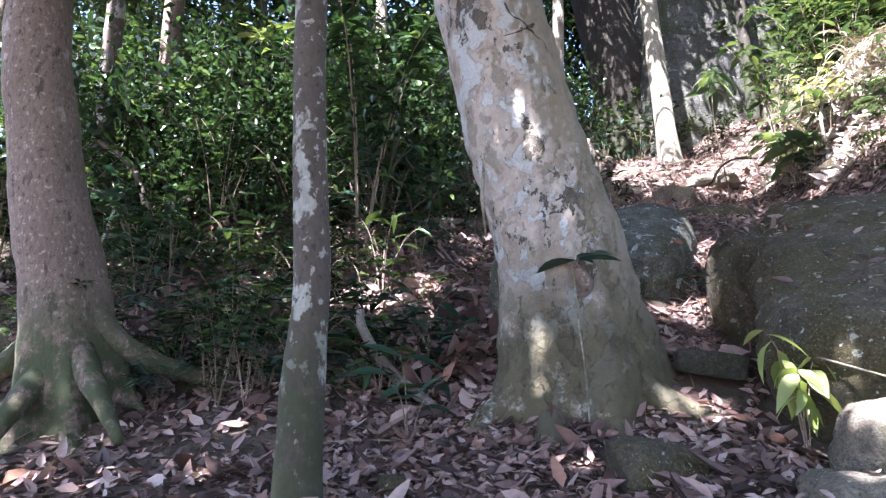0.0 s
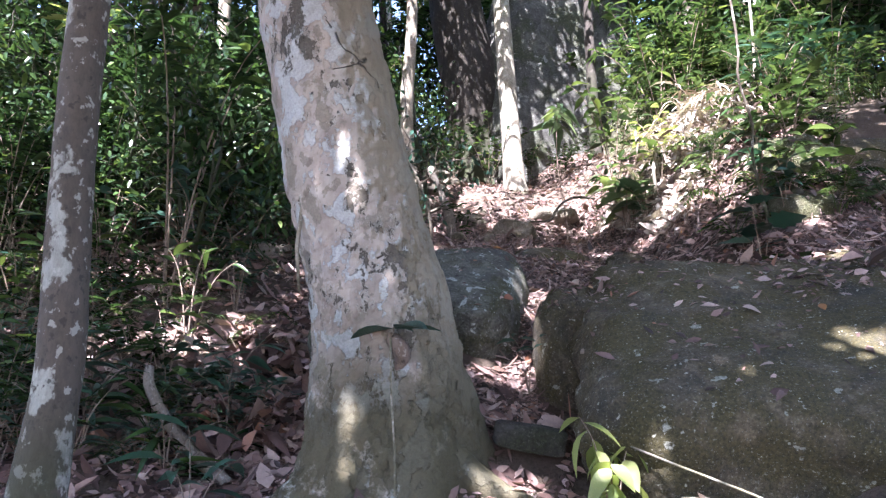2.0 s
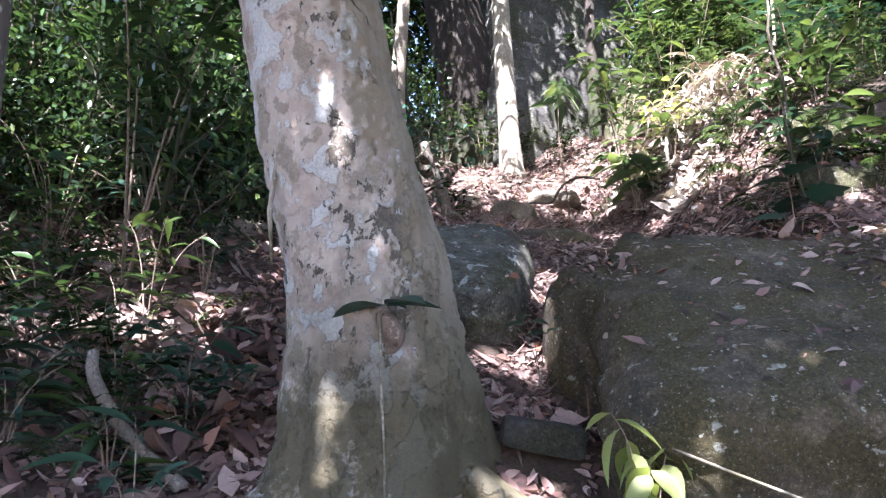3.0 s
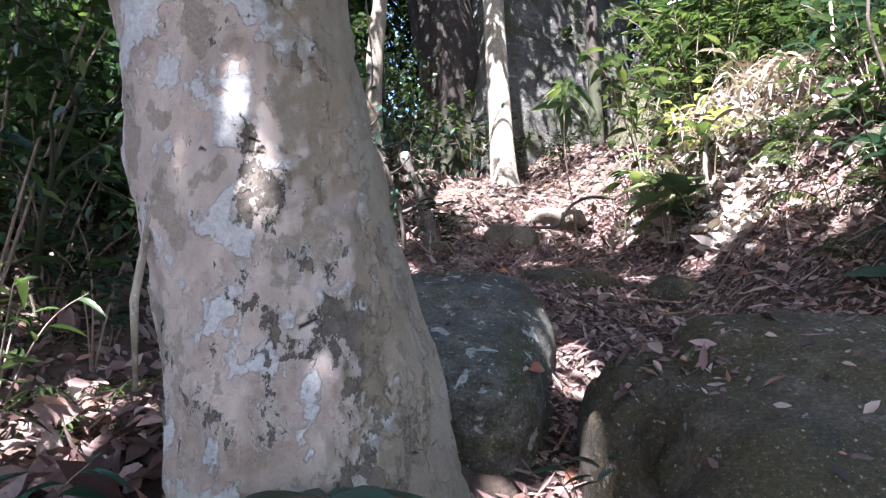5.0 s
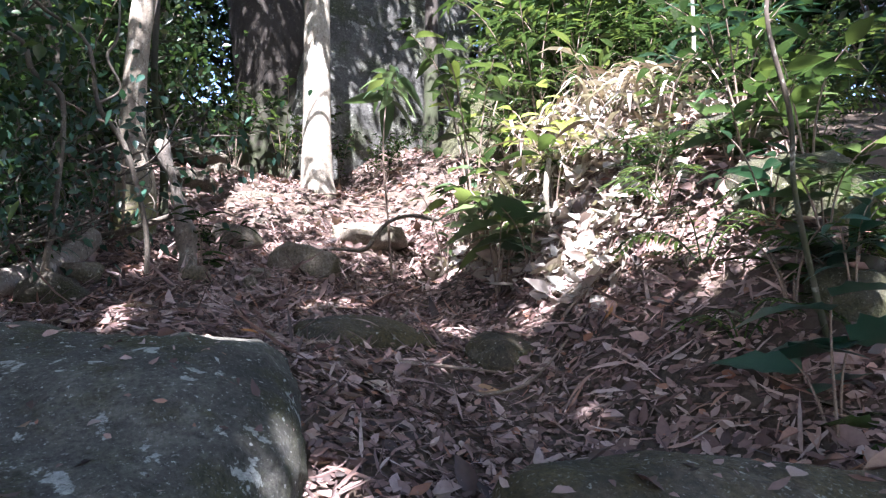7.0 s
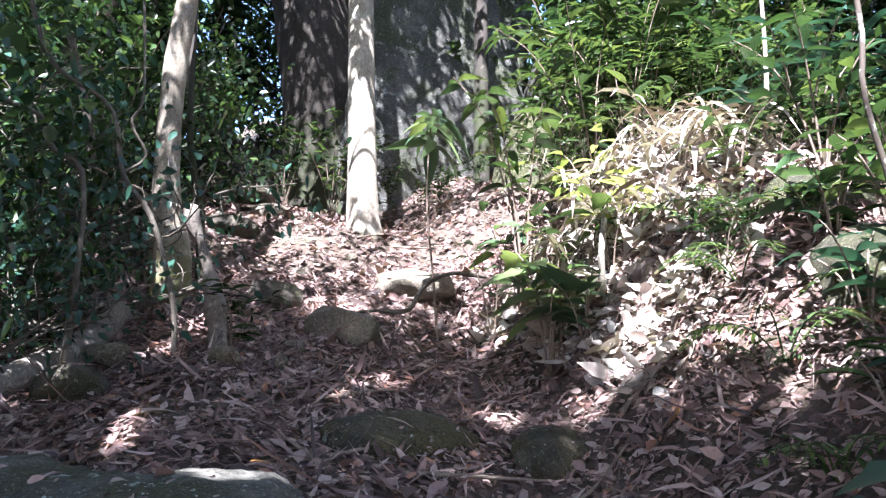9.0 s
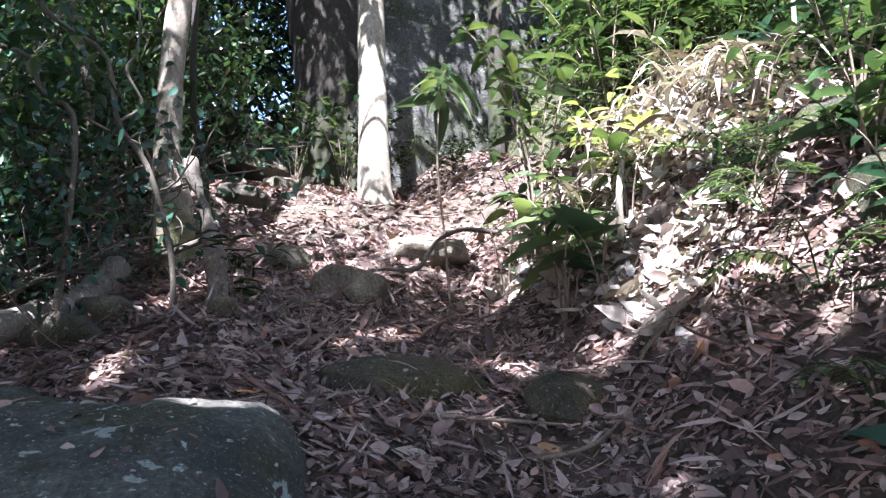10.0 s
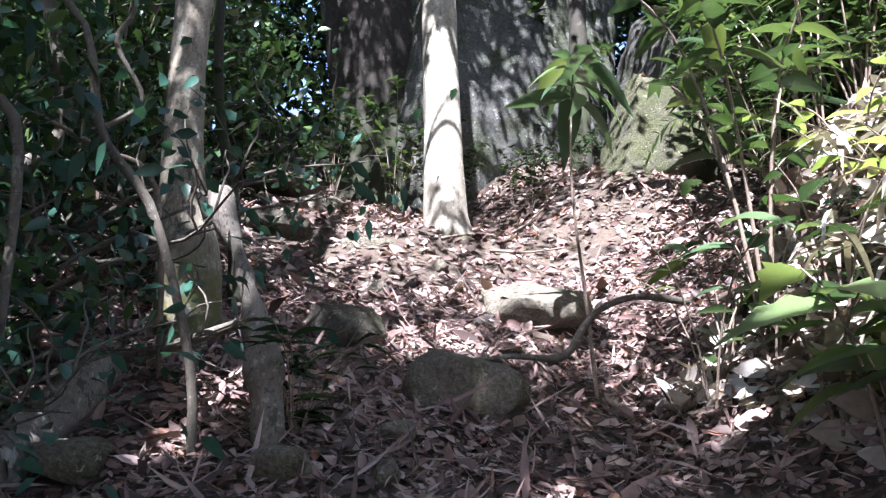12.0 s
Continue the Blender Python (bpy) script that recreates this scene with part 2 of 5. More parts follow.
DARK_STONE = stone_material("dark_stone", (0.1, 0.092, 0.085), (0.035, 0.033, 0.03), (0.035, 0.042, 0.018), (0.18, 0.18, 0.16), 0.53, 0.72, 2.5)
LEAF_DEEP = leaf_material("deep_green_leaves", ((0.0, (0.022, 0.045, 0.024)), (0.5, (0.038, 0.075, 0.032)), (0.9, (0.062, 0.115, 0.04)), (1.0, (0.12, 0.17, 0.055))), 0.24, 0.3)
LEAF_FRESH = leaf_material("fresh_green_leaves", ((0.0, (0.04, 0.072, 0.034)), (0.55, (0.066, 0.11, 0.042)), (0.9, (0.1, 0.145, 0.052)), (1.0, (0.17, 0.215, 0.07))), 0.25, 0.34)
LEAF_PALE = leaf_material("pale_green_leaves", ((0.0, (0.06, 0.105, 0.06)), (0.6, (0.11, 0.17, 0.09)), (1.0, (0.2, 0.25, 0.1))), 0.3, 0.35)
LEAF_YOUNG = leaf_material("yellow_green_leaves", ((0.0, (0.19, 0.25, 0.07)), (1.0, (0.38, 0.42, 0.17))), 0.45, 0.45)
LEAF_BLUE = leaf_material("bluish_leaves", ((0.0, (0.025, 0.07, 0.055)), (1.0, (0.05, 0.12, 0.085))), 0.35, 0.25)
LEAF_CROWN = leaf_material("crown_leaves", ((0.0, (0.025, 0.055, 0.018)), (0.6, (0.05, 0.1, 0.025)), (1.0, (0.1, 0.15, 0.03))), 0.45, 0.35, 20)


# ---- mesh helpers ----
class Geo:
    """Gathers vertices and faces, then makes one mesh."""

    def __init__(self):
        self.v, self.f, self.n = [], [], 0

    def add(self, verts, faces):
        verts = np.asarray(verts, float).reshape(-1, 3)
        self.v.append(verts)
        off = self.n
        self.f.extend([[i + off for i in fc] for fc in faces])
        self.n += len(verts)
        return self

    def block(self, verts, pattern):
        """verts (n, k, 3); the same face pattern for each of the n pieces."""
        n, k, _ = verts.shape
        self.v.append(verts.reshape(-1, 3))
        for pat in pattern:
            a = np.asarray(pat)[None, :] + (np.arange(n) * k)[:, None] + self.n
            self.f.extend(a.tolist())
        self.n += n * k
        return self

    def tube(self, pts, radii, segs=8, lobes=None, rough=0.0, seed=0, cap=True, flake=0.0):
        pts = np.asarray(pts, float)
        m = len(pts)
        radii = np.broadcast_to(np.asarray(radii, float), (m,))
        tan = np.gradient(pts, axis=0)
        tan /= np.linalg.norm(tan, axis=1)[:, None] + 1e-9
        ref = np.array([0.0, 1.0, 0.0]) if abs(tan[0][1]) < 0.9 else np.array([1.0, 0.0, 0.0])
        ang = np.linspace(0, 2 * np.pi, segs, endpoint=False)
        rows = []
        for i in range(m):
            u = np.cross(ref, tan[i])
            u /= np.linalg.norm(u) + 1e-9
            w = np.cross(tan[i], u)
            r = np.full(segs, radii[i])
            if lobes is not None:
                r = r * lobes(i / (m - 1), ang)
            ring = pts[i] + r[:, None] * (np.cos(ang)[:, None] * u + np.sin(ang)[:, None] * w)
            if rough:
                for k in range(segs):
                    q = Vector(ring[k]) * 3.1 + Vector((seed, 0, 0))
                    d = noise.noise(q) + 0.5 * noise.noise(q * 2.7)
                    lift = d * rough
                    if flake:
                        f = noise.noise(q * 1.9) + 0.6 * noise.noise(q * 4.6) + 0.35 * noise.noise(q * 9)
                        lift += flake * min(1, max(0, (f - 0.12) * 9)) - flake * min(1, max(0, (-f - 0.3) * 9))
                    ring[k] += (ring[k] - pts[i]) / (r[k] + 1e-6) * lift
            rows.append(ring)
            ref = w if abs(np.dot(w, tan[min(i + 1, m - 1)])) < 0.9 else ref
            ref = np.cross(tan[i], u)
        faces = []
        for i in range(m - 1):
            for k in range(segs):
                k2 = (k + 1) % segs
                faces.append((i * segs + k, i * segs + k2, (i + 1) * segs + k2, (i + 1) * segs + k))
        if cap:
            faces.append(tuple(range(segs))[::-1])
            faces.append(tuple((m - 1) * segs + k for k in range(segs)))
        return self.add(np.concatenate(rows), faces)

    def mesh(self, name, smooth=True):
        me = bpy.data.meshes.new(name)
        me.from_pydata(np.concatenate(self.v).tolist(), [], self.f)
        if smooth:
            me.polygons.foreach_set("use_smooth", np.ones(len(me.polygons), bool))
        me.update()
        return me


def part(name, geo, mat, parent=None, label=""):
    me = geo.mesh(name) if isinstance(geo, Geo) else geo
    if not me.materials:
        me.materials.append(mat)
    ob = new(name, me)
    ob.parent = parent
    if label:
        ob["label"] = label
    return ob


def thing(name, place, label, category, group="", kind=""):
    ob = new(name)
    ob.location = place
    return tagged(ob, label, category, group, kind)


def bend(points, n):
    """A smooth line with n points through the given ones."""
    p = np.asarray(points, float)
    s = np.linspace(0, len(p) - 1, n)
    i = np.clip(s.astype(int), 0, len(p) - 2)
    t = (s - i)[:, None]
    a, b = p[np.clip(i - 1, 0, None)], p[i]
    c, d = p[i + 1], p[np.clip(i + 2, None, len(p) - 1)]
    return 0.5 * (2 * b + (c - a) * t + (2 * a - 5 * b + 4 * c - d) * t ** 2 + (3 * b - a - 3 * c + d) * t ** 3)


def unit(a):
    return a / (np.linalg.norm(a, axis=-1, keepdims=True) + 1e-9)


UP = np.array([0.0, 0.0, 1.0])
FULL = ((0, 2, 1), (0, 3, 2), (1, 2, 5, 4), (2, 3, 6, 5), (4, 5, 7), (5, 6, 7))
LITE = ((0, 1, 2), (0, 2, 3))


def leaves(geo, base, axis, normal, length, width, droop=0.3, fold=0.25, lite=False):
    """Folded, drooping leaf blades, one for each row of base."""
    n = len(base)
    L = np.broadcast_to(length, (n,))[:, None]
    W = np.broadcast_to(width, (n,))[:, None] * 0.5
    D = np.broadcast_to(droop, (n,))[:, None]
    axis = unit(axis)
    side = unit(np.cross(axis, normal))
    nor = np.cross(side, axis)
    if lite:
        mid = base + axis * L * 0.45 + nor * W * fold
        tip = base + axis * L - UP * D * L
        v = np.stack((base, mid + side * W, tip, mid - side * W), 1)
        return geo.block(v, LITE)
    rows = [base]
    for s, w in ((0.32, 1.0), (0.66, 0.78)):
        c = base + axis * L * s - UP * D * L * s * s
        rows += [c + side * W * w + nor * W * fold * w, c, c - side * W * w + nor * W * fold * w]
    rows.append(base + axis * L - UP * D * L)
    return geo.block(np.stack(rows, 1), FULL)


# -- ground shape
PROFILE_Y = [-60, -6, 0, 2, 3.3, 4.1, 4.7, 5.3, 6.0, 6.5, 7.2, 8.1, 9, 10, 11.1, 12.3, 14, 20, 40, 60, 400]
PROFILE_Z = [-10, -1.6, 0, 0.75, 1.26, 1.52, 2.0, 2.5, 3.1, 3.42, 3.74, 4.05, 4.42, 5.06, 5.78, 6.15, 6.8, 9.4, 17.5, 20, 22]
TRAIL_Y = [-5, 2, 4.5, 6.5, 8, 9, 10, 12, 20]
TRAIL_X = [0.1, 0.4, 1.6, 2.4, 2.5, 3.0, 3.2, 3.2, 3.4]


def smooth01(a):
    a = np.clip(a, 0, 1)
    return a * a * (3 - 2 * a)


def H(x, y):
    x, y = np.asarray(x, float), np.asarray(y, float)
    z = (np.interp(y - 0.18, PROFILE_Y, PROFILE_Z) + np.interp(y, PROFILE_Y, PROFILE_Z) + np.interp(y + 0.18, PROFILE_Y, PROFILE_Z)) / 3
    d = x - np.interp(y, TRAIL_Y, TRAIL_X)
    bank = np.interp(y, [0, 3, 5, 6.3, 8.5, 10, 13, 30], [0.5, 0.7, 1.2, 1.75, 1.75, 0.8, 0.8, 1.5])
    z = z + bank * smooth01((d - 1.0) / 1.7) + 0.28 * np.clip(d - 3.2, 0, 12)
    hollow = np.interp(y, [3.6, 4.6, 5.6, 6.4, 7.6, 9], [0, 0.25, 0.6, 0.45, 0.2, 0.0])
    z = z - hollow * smooth01((-0.6 - d) / 1.2)
    z = z - 0.19 * np.exp(-((x - 2.75) / 0.55) ** 2 - ((y - 10.2) / 1.15) ** 2)
    z = z + 0.05 * np.sin(1.9 * x + 0.7 * y) * np.sin(1.3 * y - 0.6 * x + 1) + 0.025 * np.sin(4.3 * x + 1.2) * np.sin(3.7 * y + 0.4)
    return z
# -- end of ground shape


# ---- ground ----
def spread(lo, hi, step, far):
    mid = np.arange(lo, hi + 1e-6, step)
    out = [step]
    while sum(out) < far:
        out.append(out[-1] * 1.16)
    tail = np.cumsum(out)
    return np.concatenate((lo - tail[::-1], mid, hi + tail))


gx, gy = spread(-4.0, 6.5, 0.055, 400), spread(1.0, 13.0, 0.055, 400)
GX, GY = np.meshgrid(gx, gy)
GZ = H(GX, GY)
near = smooth01((14 - np.abs(GX)) / 6) * smooth01((18 - np.abs(GY - 5)) / 6)
for j in range(len(gy)):
    for i in range(len(gx)):
        if near[j, i] > 0:
            q = Vector((GX[j, i], GY[j, i], 0))
            GZ[j, i] += near[j, i] * (0.035 * noise.noise(q * 2.6) + 0.016 * noise.noise(q * 8.5))
nx, ny = len(gx), len(gy)
idx = np.arange(nx * ny).reshape(ny, nx)
quads = np.stack((idx[:-1, :-1], idx[:-1, 1:], idx[1:, 1:], idx[1:, :-1]), -1).reshape(-1, 4)
g = Geo().add(np.stack((GX, GY, GZ), -1), [])
g.f = quads.tolist()
ground = part("ground", g, SOIL)
tagged(ground, "dark forest soil on a steep uphill trail", "ground", kind="structure")


# ---- stones ----
BLOCKERS = []   # vertices and faces of solid things that dead leaves can lie on


def rock(name, place, size, turn=(0, 0, 0), mat=STONE, label="", seed=1, rough=0.16, cuts=6, group="", sub=4, category="rock", box=0, dents=()):
    """A boulder: a ball cut flat by planes, then worn and pitted by noise; dents are hollows (direction, width, depth)."""
    bm = bmesh.new()
    bmesh.ops.create_icosphere(bm, subdivisions=sub, radius=1.0)
    rng = random.Random(seed)
    planes = []
    for _ in range(cuts + 5):
        d = Vector((rng.gauss(0, 1), rng.gauss(0, 1), rng.gauss(0, 0.8))).normalized()
        planes.append((d, rng.uniform(0.5, 0.8)))
    planes.append((Vector((0, 0, 1)), 0.72))
    for v in bm.verts:
        if box:
            k = (abs(v.co.x) ** box + abs(v.co.y) ** box + abs(v.co.z) ** box) ** (1 / box)
            v.co /= k
        for d, h in planes if not box else ():
            over = v.co.dot(d) - h
            if over > 0:
                v.co -= d * over * 0.97
        q = v.co * 1.4 + Vector((seed * 7.3, 0, 0))
        k = rough * noise.noise(q) + rough * 0.5 * noise.noise(q * 2.6) + rough * 0.24 * noise.noise(q * 6.5) + rough * 0.13 * noise.noise(q * 15)
        for d, w, deep in dents:
            away = (v.co.normalized() - Vector(d).normalized()).length / w
            k -= deep * math.exp(-away ** 4)
        v.co *= 1 + k
        v.co = Vector((v.co.x * size[0], v.co.y * size[1], v.co.z * size[2]))
    m = pose(*place, *turn)
    me = bpy.data.meshes.new(name)
    bm.to_mesh(me)
    bm.free()
    me.polygons.foreach_set("use_smooth", np.ones(len(me.polygons), bool))
    me.materials.append(mat)
    ob = new(name, me)
    ob.matrix_world = m
    BLOCKERS.append(([m @ v.co for v in me.vertices], [tuple(p.vertices) for p in me.polygons]))
    return tagged(ob, label, category, group)


rock("boulder", (3.69, 4.27, 2.02), (1.62, 1.1, 0.82), (36, 0, -22), STONE, "large slanting boulder with brown moss and dead leaves", 3, 0.085, box=6, sub=6, dents=(((-0.55, -0.2, 1), 0.35, 0.05), ((0.1, 0.3, 1), 0.4, 0.06), ((-1, -0.1, 0.1), 0.3, 0.06)))
rock("boulder", (1.4, 6.22, 2.76), (0.82, 0.9, 0.62), (27, 0, -24), LICHEN_STONE, "rounded dark boulder with white lichen beside the trail", 5, 0.075, box=5, sub=6, dents=(((0.6, -0.5, 1), 0.3, 0.05), ((0.2, -1, 0.2), 0.35, 0.07)))
rock("boulder", (2.2, 5.08, 2.46), (0.27, 0.4, 0.48), (22, 0, -16), STONE, "broken dark boulder with dead leaves in its hollow", 8, 0.13, box=3, sub=5, dents=(((-0.2, -0.8, 0.6), 0.34, 0.34), ((0.75, -0.7, 0.4), 0.22, 0.25)))
rock("stepping_stone", (1.67, 4.5, 1.96), (0.21, 0.13, 0.075), (5, 10, -12), DARK_STONE, "flat grey step stone below the leaf-filled gap", 11, 0.07, box=8)
rock("stone", (0.98, 3.5, 1.33), (0.36, 0.3, 0.27), (6, 0, 15), STONE, "mossy stone in front of the big tree", 12, 0.13, 5)
rock("stone", (-0.25, 3.55, 1.3), (0.12, 0.13, 0.12), (0, 0, 30), STONE, "small mossy stone among dead leaves", 13, 0.15, 4, sub=3)
rock("stone", (0.03, 3.35, 1.25), (0.11, 0.1, 0.08), (0, 0, 70), BROWN_STONE, "small brown stone among dead leaves", 14, 0.15, 4, sub=3)
rock("stone", (1.35, 4.2, 1.62), (0.16, 0.1, 0.05), (4, 0, 10), BROWN_STONE, "small flat stone at the big tree's foot", 41, 0.12, 3, sub=3)
rock("stone", (2.2, 3.42, 1.44), (0.36, 0.18, 0.22), (20, 14, -30), PALE_STONE, "pale sunlit stone at the foot of the large boulder", 42, 0.14, box=3)
rock("stone", (1.82, 3.12, 1.22), (0.34, 0.18, 0.16), (8, 6, -18), PALE_STONE, "low pale stone below the large boulder", 44, 0.14, box=3)
rock("stone", (4.72, 5.85, 4.32), (0.34, 0.3, 0.3), (20, 0, -20), MOSSY_STONE, "green mossy rock in the leafy bank", 45, 0.14, box=2.6)
rock("stone", (4.95, 6.35, 4.85), (0.3, 0.24, 0.22), (20, 0, 15), MOSSY_STONE, "green mossy rock in the leafy bank", 46, 0.14, box=2.6)
rock("stone", (4.45, 5.35, 3.72), (0.3, 0.22, 0.2), (15, 0, 5), MOSSY_STONE, "green mossy rock behind the large boulder", 47, 0.14, box=2.6)
rock("stone", (3.06, 8.72, 4.34), (0.36, 0.3, 0.24), (14, 6, 10), PALE_STONE, "grey stone set in the trail under a stick", 15, 0.08, 7)
rock("stone", (3.9, 9.85, 4.93), (0.55, 0.38, 0.26), (16, 0, 15), PALE_STONE, "sunlit yellowish flat stone beside the trail", 61, 0.06, 12)
rock("stone", (2.6, 9.6, 4.68), (0.3, 0.24, 0.22), (0, 0, 40), BROWN_STONE, "small brown stone at the trail's edge", 17, 0.14, 4)
rock("stone", (3.12, 10.9, 5.44), (0.34, 0.24, 0.2), (14, 0, -15), PALE_STONE, "pale slab in the sunlit trail", 18, 0.1, 8)
rock("stone", (3.0, 12.1, 6.14), (0.3, 0.22, 0.16), (14, 0, 10), PALE_STONE, "pale stone at the top of the trail", 19, 0.14, 5)
rock("stone", (2.5, 11.1, 5.62), (0.36, 0.28, 0.22), (12, 0, 25), BROWN_STONE, "brown stone at the trail's edge", 20, 0.15, 5)
rock("stone_slab", (2.62, 13.1, 6.68), (0.5, 0.45, 0.11), (10, 4, 12), PALE_STONE, "flat stone slab over a dark hollow", 21, 0.14, box=3)
rock("boulder", (2.3, 13.3, 6.35), (0.3, 0.35, 0.34), (0, 0, 12), DARK_STONE, "dark stone under the slab", 22, 0.14, 4)
rock("boulder", (2.95, 15.2, 7.5), (0.95, 0.8, 0.95), (10, 0, 30), DARK_STONE, "dark shaded boulder above the trail", 23, 0.14, 4)
rock("boulder", (6.1, 11.35, 6.75), (0.75, 0.65, 1.1), (6, 22, -10), MOSSY_STONE, "tall mossy boulder behind the shrubs", 24, 0.12, 4, sub=5)
rock("boulder", (5.75, 14.3, 8.9), (1.5, 1.1, 3.0), (4, 5, 6), GREY_STONE, "huge grey boulder among trees up the slope", 25, 0.1, box=5, sub=6, dents=(((0.3, -1, 0.4), 0.35, 0.1), ((-0.5, -1, 0.1), 0.3, 0.08)))
rock("boulder", (8.0, 12.6, 8.0), (1.1, 0.9, 1.5), (4, -6, 12), DARK_STONE, "dark shaded boulder behind the mossy one", 27, 0.12, box=3, sub=5)
rock("stone", (2.85, 7.12, 3.6), (0.4, 0.22, 0.18), (18, 0, 5), STONE, "low mossy stone sunk in leaf litter", 26, 0.13, box=2.6)
rock("stone", (3.68, 6.9, 3.55), (0.34, 0.2, 0.16), (20, 0, 15), STONE, "low mossy stone sunk in leaf litter", 27, 0.13, box=2.6)
rock("stone", (2.1, 7.75, 3.86), (0.3, 0.13, 0.11), (8, 0, -20), BROWN_STONE, "low brown stone sunk in leaf litter", 28, 0.13, 4)
rock("stone", (1.35, 7.9, 3.93), (0.2, 0.15, 0.13), (0, 0, 10), BROWN_STONE, "small brown stone in leaf litter", 29, 0.13, 4, sub=3)
rock("boulder", (5.75, 6.2, 4.3), (0.75, 0.6, 0.5), (15, 0, -15), STONE, "mossy boulder in the bank under green leaves", 43, 0.12, box=2.6)


for k, (x, y, r) in enumerate(((2.11, 8.06, 0.12), (1.5, 8.35, 0.14), (2.42, 8.0, 0.09), (1.15, 8.42, 0.1), (2.55, 8.3, 0.1), (2.9, 11.9, 0.16), (3.0, 10.2, 0.1), (3.5, 10.4, 0.09))):
    rock("stone", (x, y, float(H(x, y)) + r * 0.35), (r, r * 0.8, r * 0.7), (5, 8, 37 * k), PALE_STONE, "small round stone half sunk in the leaf litter", 70 + k, 0.14, 4, sub=3)


# ---- trees ----
def branch(g, rng, start, direction, length, radius, depth, tips, crook=0.25):
    pts = [np.array(start, float)]
    d = unit(np.array(direction, float))
    for k in range(5):
        d = unit(d + np.array([rng.gauss(0, crook), rng.gauss(0, crook), rng.gauss(0.05, crook * 0.7)]))
        pts.append(pts[-1] + d * length / 5)
    g.tube(bend(pts, 9), np.linspace(radius, radius * 0.3, 9), 6 if depth else 5, cap=False)
    tips.append(pts[-1])
    tips.append(pts[3])
    if depth:
        for k in range(3):
            b = pts[2 + k]
            e = unit(d + np.array([rng.gauss(0, 0.8), rng.gauss(0, 0.8), rng.gauss(0.1, 0.5)]))
            branch(g, rng, b, e, length * 0.62, radius * 0.5, depth - 1, tips, crook)


SHAFTS = []   # gaps cut in the crowns so the sun lights chosen places: place, gap radius


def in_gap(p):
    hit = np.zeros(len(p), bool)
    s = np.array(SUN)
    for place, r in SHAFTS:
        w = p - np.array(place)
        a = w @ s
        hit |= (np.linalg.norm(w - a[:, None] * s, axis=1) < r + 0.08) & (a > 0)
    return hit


def crown(tips, base, rng_seed, per_tip, clump, size, keep=1.0):
    rng = np.random.default_rng(rng_seed)
    t = np.repeat(np.array(tips), per_tip, axis=0)
    p = t + rng.normal(0, 1, t.shape) * clump * np.array([1, 1, 0.6])
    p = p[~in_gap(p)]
    n = len(p)
    ax = unit(rng.normal(0, 1, (n, 3)) * np.array([1, 1, 0.5]) - np.array([0, 0, 0.25]))
    no = unit(rng.normal(0, 0.45, (n, 3)) + UP)
    g = Geo()
    leaves(g, p - base, ax, no, rng.uniform(0.7, 1.3, n) * size, rng.uniform(0.8, 1.2, n) * size * 0.5, 0.15, 0.3, lite=True)
    return g


def lobed(count, depth, phase, foot=0.25):
    """Root flare: buttress lobes that fade out above the foot."""
    def f(s, ang):
        k = np.exp(-s / foot)
        return 1 + k * depth * (0.5 + 0.5 * np.cos(count * ang + phase)) ** 2 + k * depth * 0.35 * (0.5 + 0.5 * np.cos((count - 2) * ang + 1.3 * phase))
    return f


def tree(name, line, radii, mat, label, seed, lobes=None, segs=20, rows=40, rough=0.02, limbs=6, limb_from=0.6, limb_len=2.6, per_tip=40, clump=0.5, leaf=0.16, leaf_mat=None, group="", flake=0.0):
    line = np.array(line, float)
    root = thing(name, line[0], label, "tree", group)
    rng = random.Random(seed)
    g = Geo()
    pts = bend(line - line[0], rows)
    rad = np.interp(np.linspace(0, 1, rows), np.linspace(0, 1, len(radii)), radii)
    g.tube(pts, rad, segs, lobes, rough, seed, flake=flake)
    part("trunk", g, mat, root)
    if limbs:
        tips = []
        for k in range(limbs):
            g = Geo()
            i = int(rows * (limb_from + (1 - limb_from) * (k + 0.5) / limbs))
            i = min(i, rows - 1)
            a = k * 2.4 + rng.uniform(-0.4, 0.4)
            branch(g, rng, pts[i], (math.cos(a), math.sin(a), rng.uniform(0.2, 0.9)), limb_len * rng.uniform(0.7, 1.2), rad[i] * 0.45, 1, tips)
            part("limb", g, mat, root)
        part("crown", crown(np.array(tips) + line[0], line[0], seed, per_tip, clump, leaf), leaf_mat or LEAF_CROWN, root)
    return root


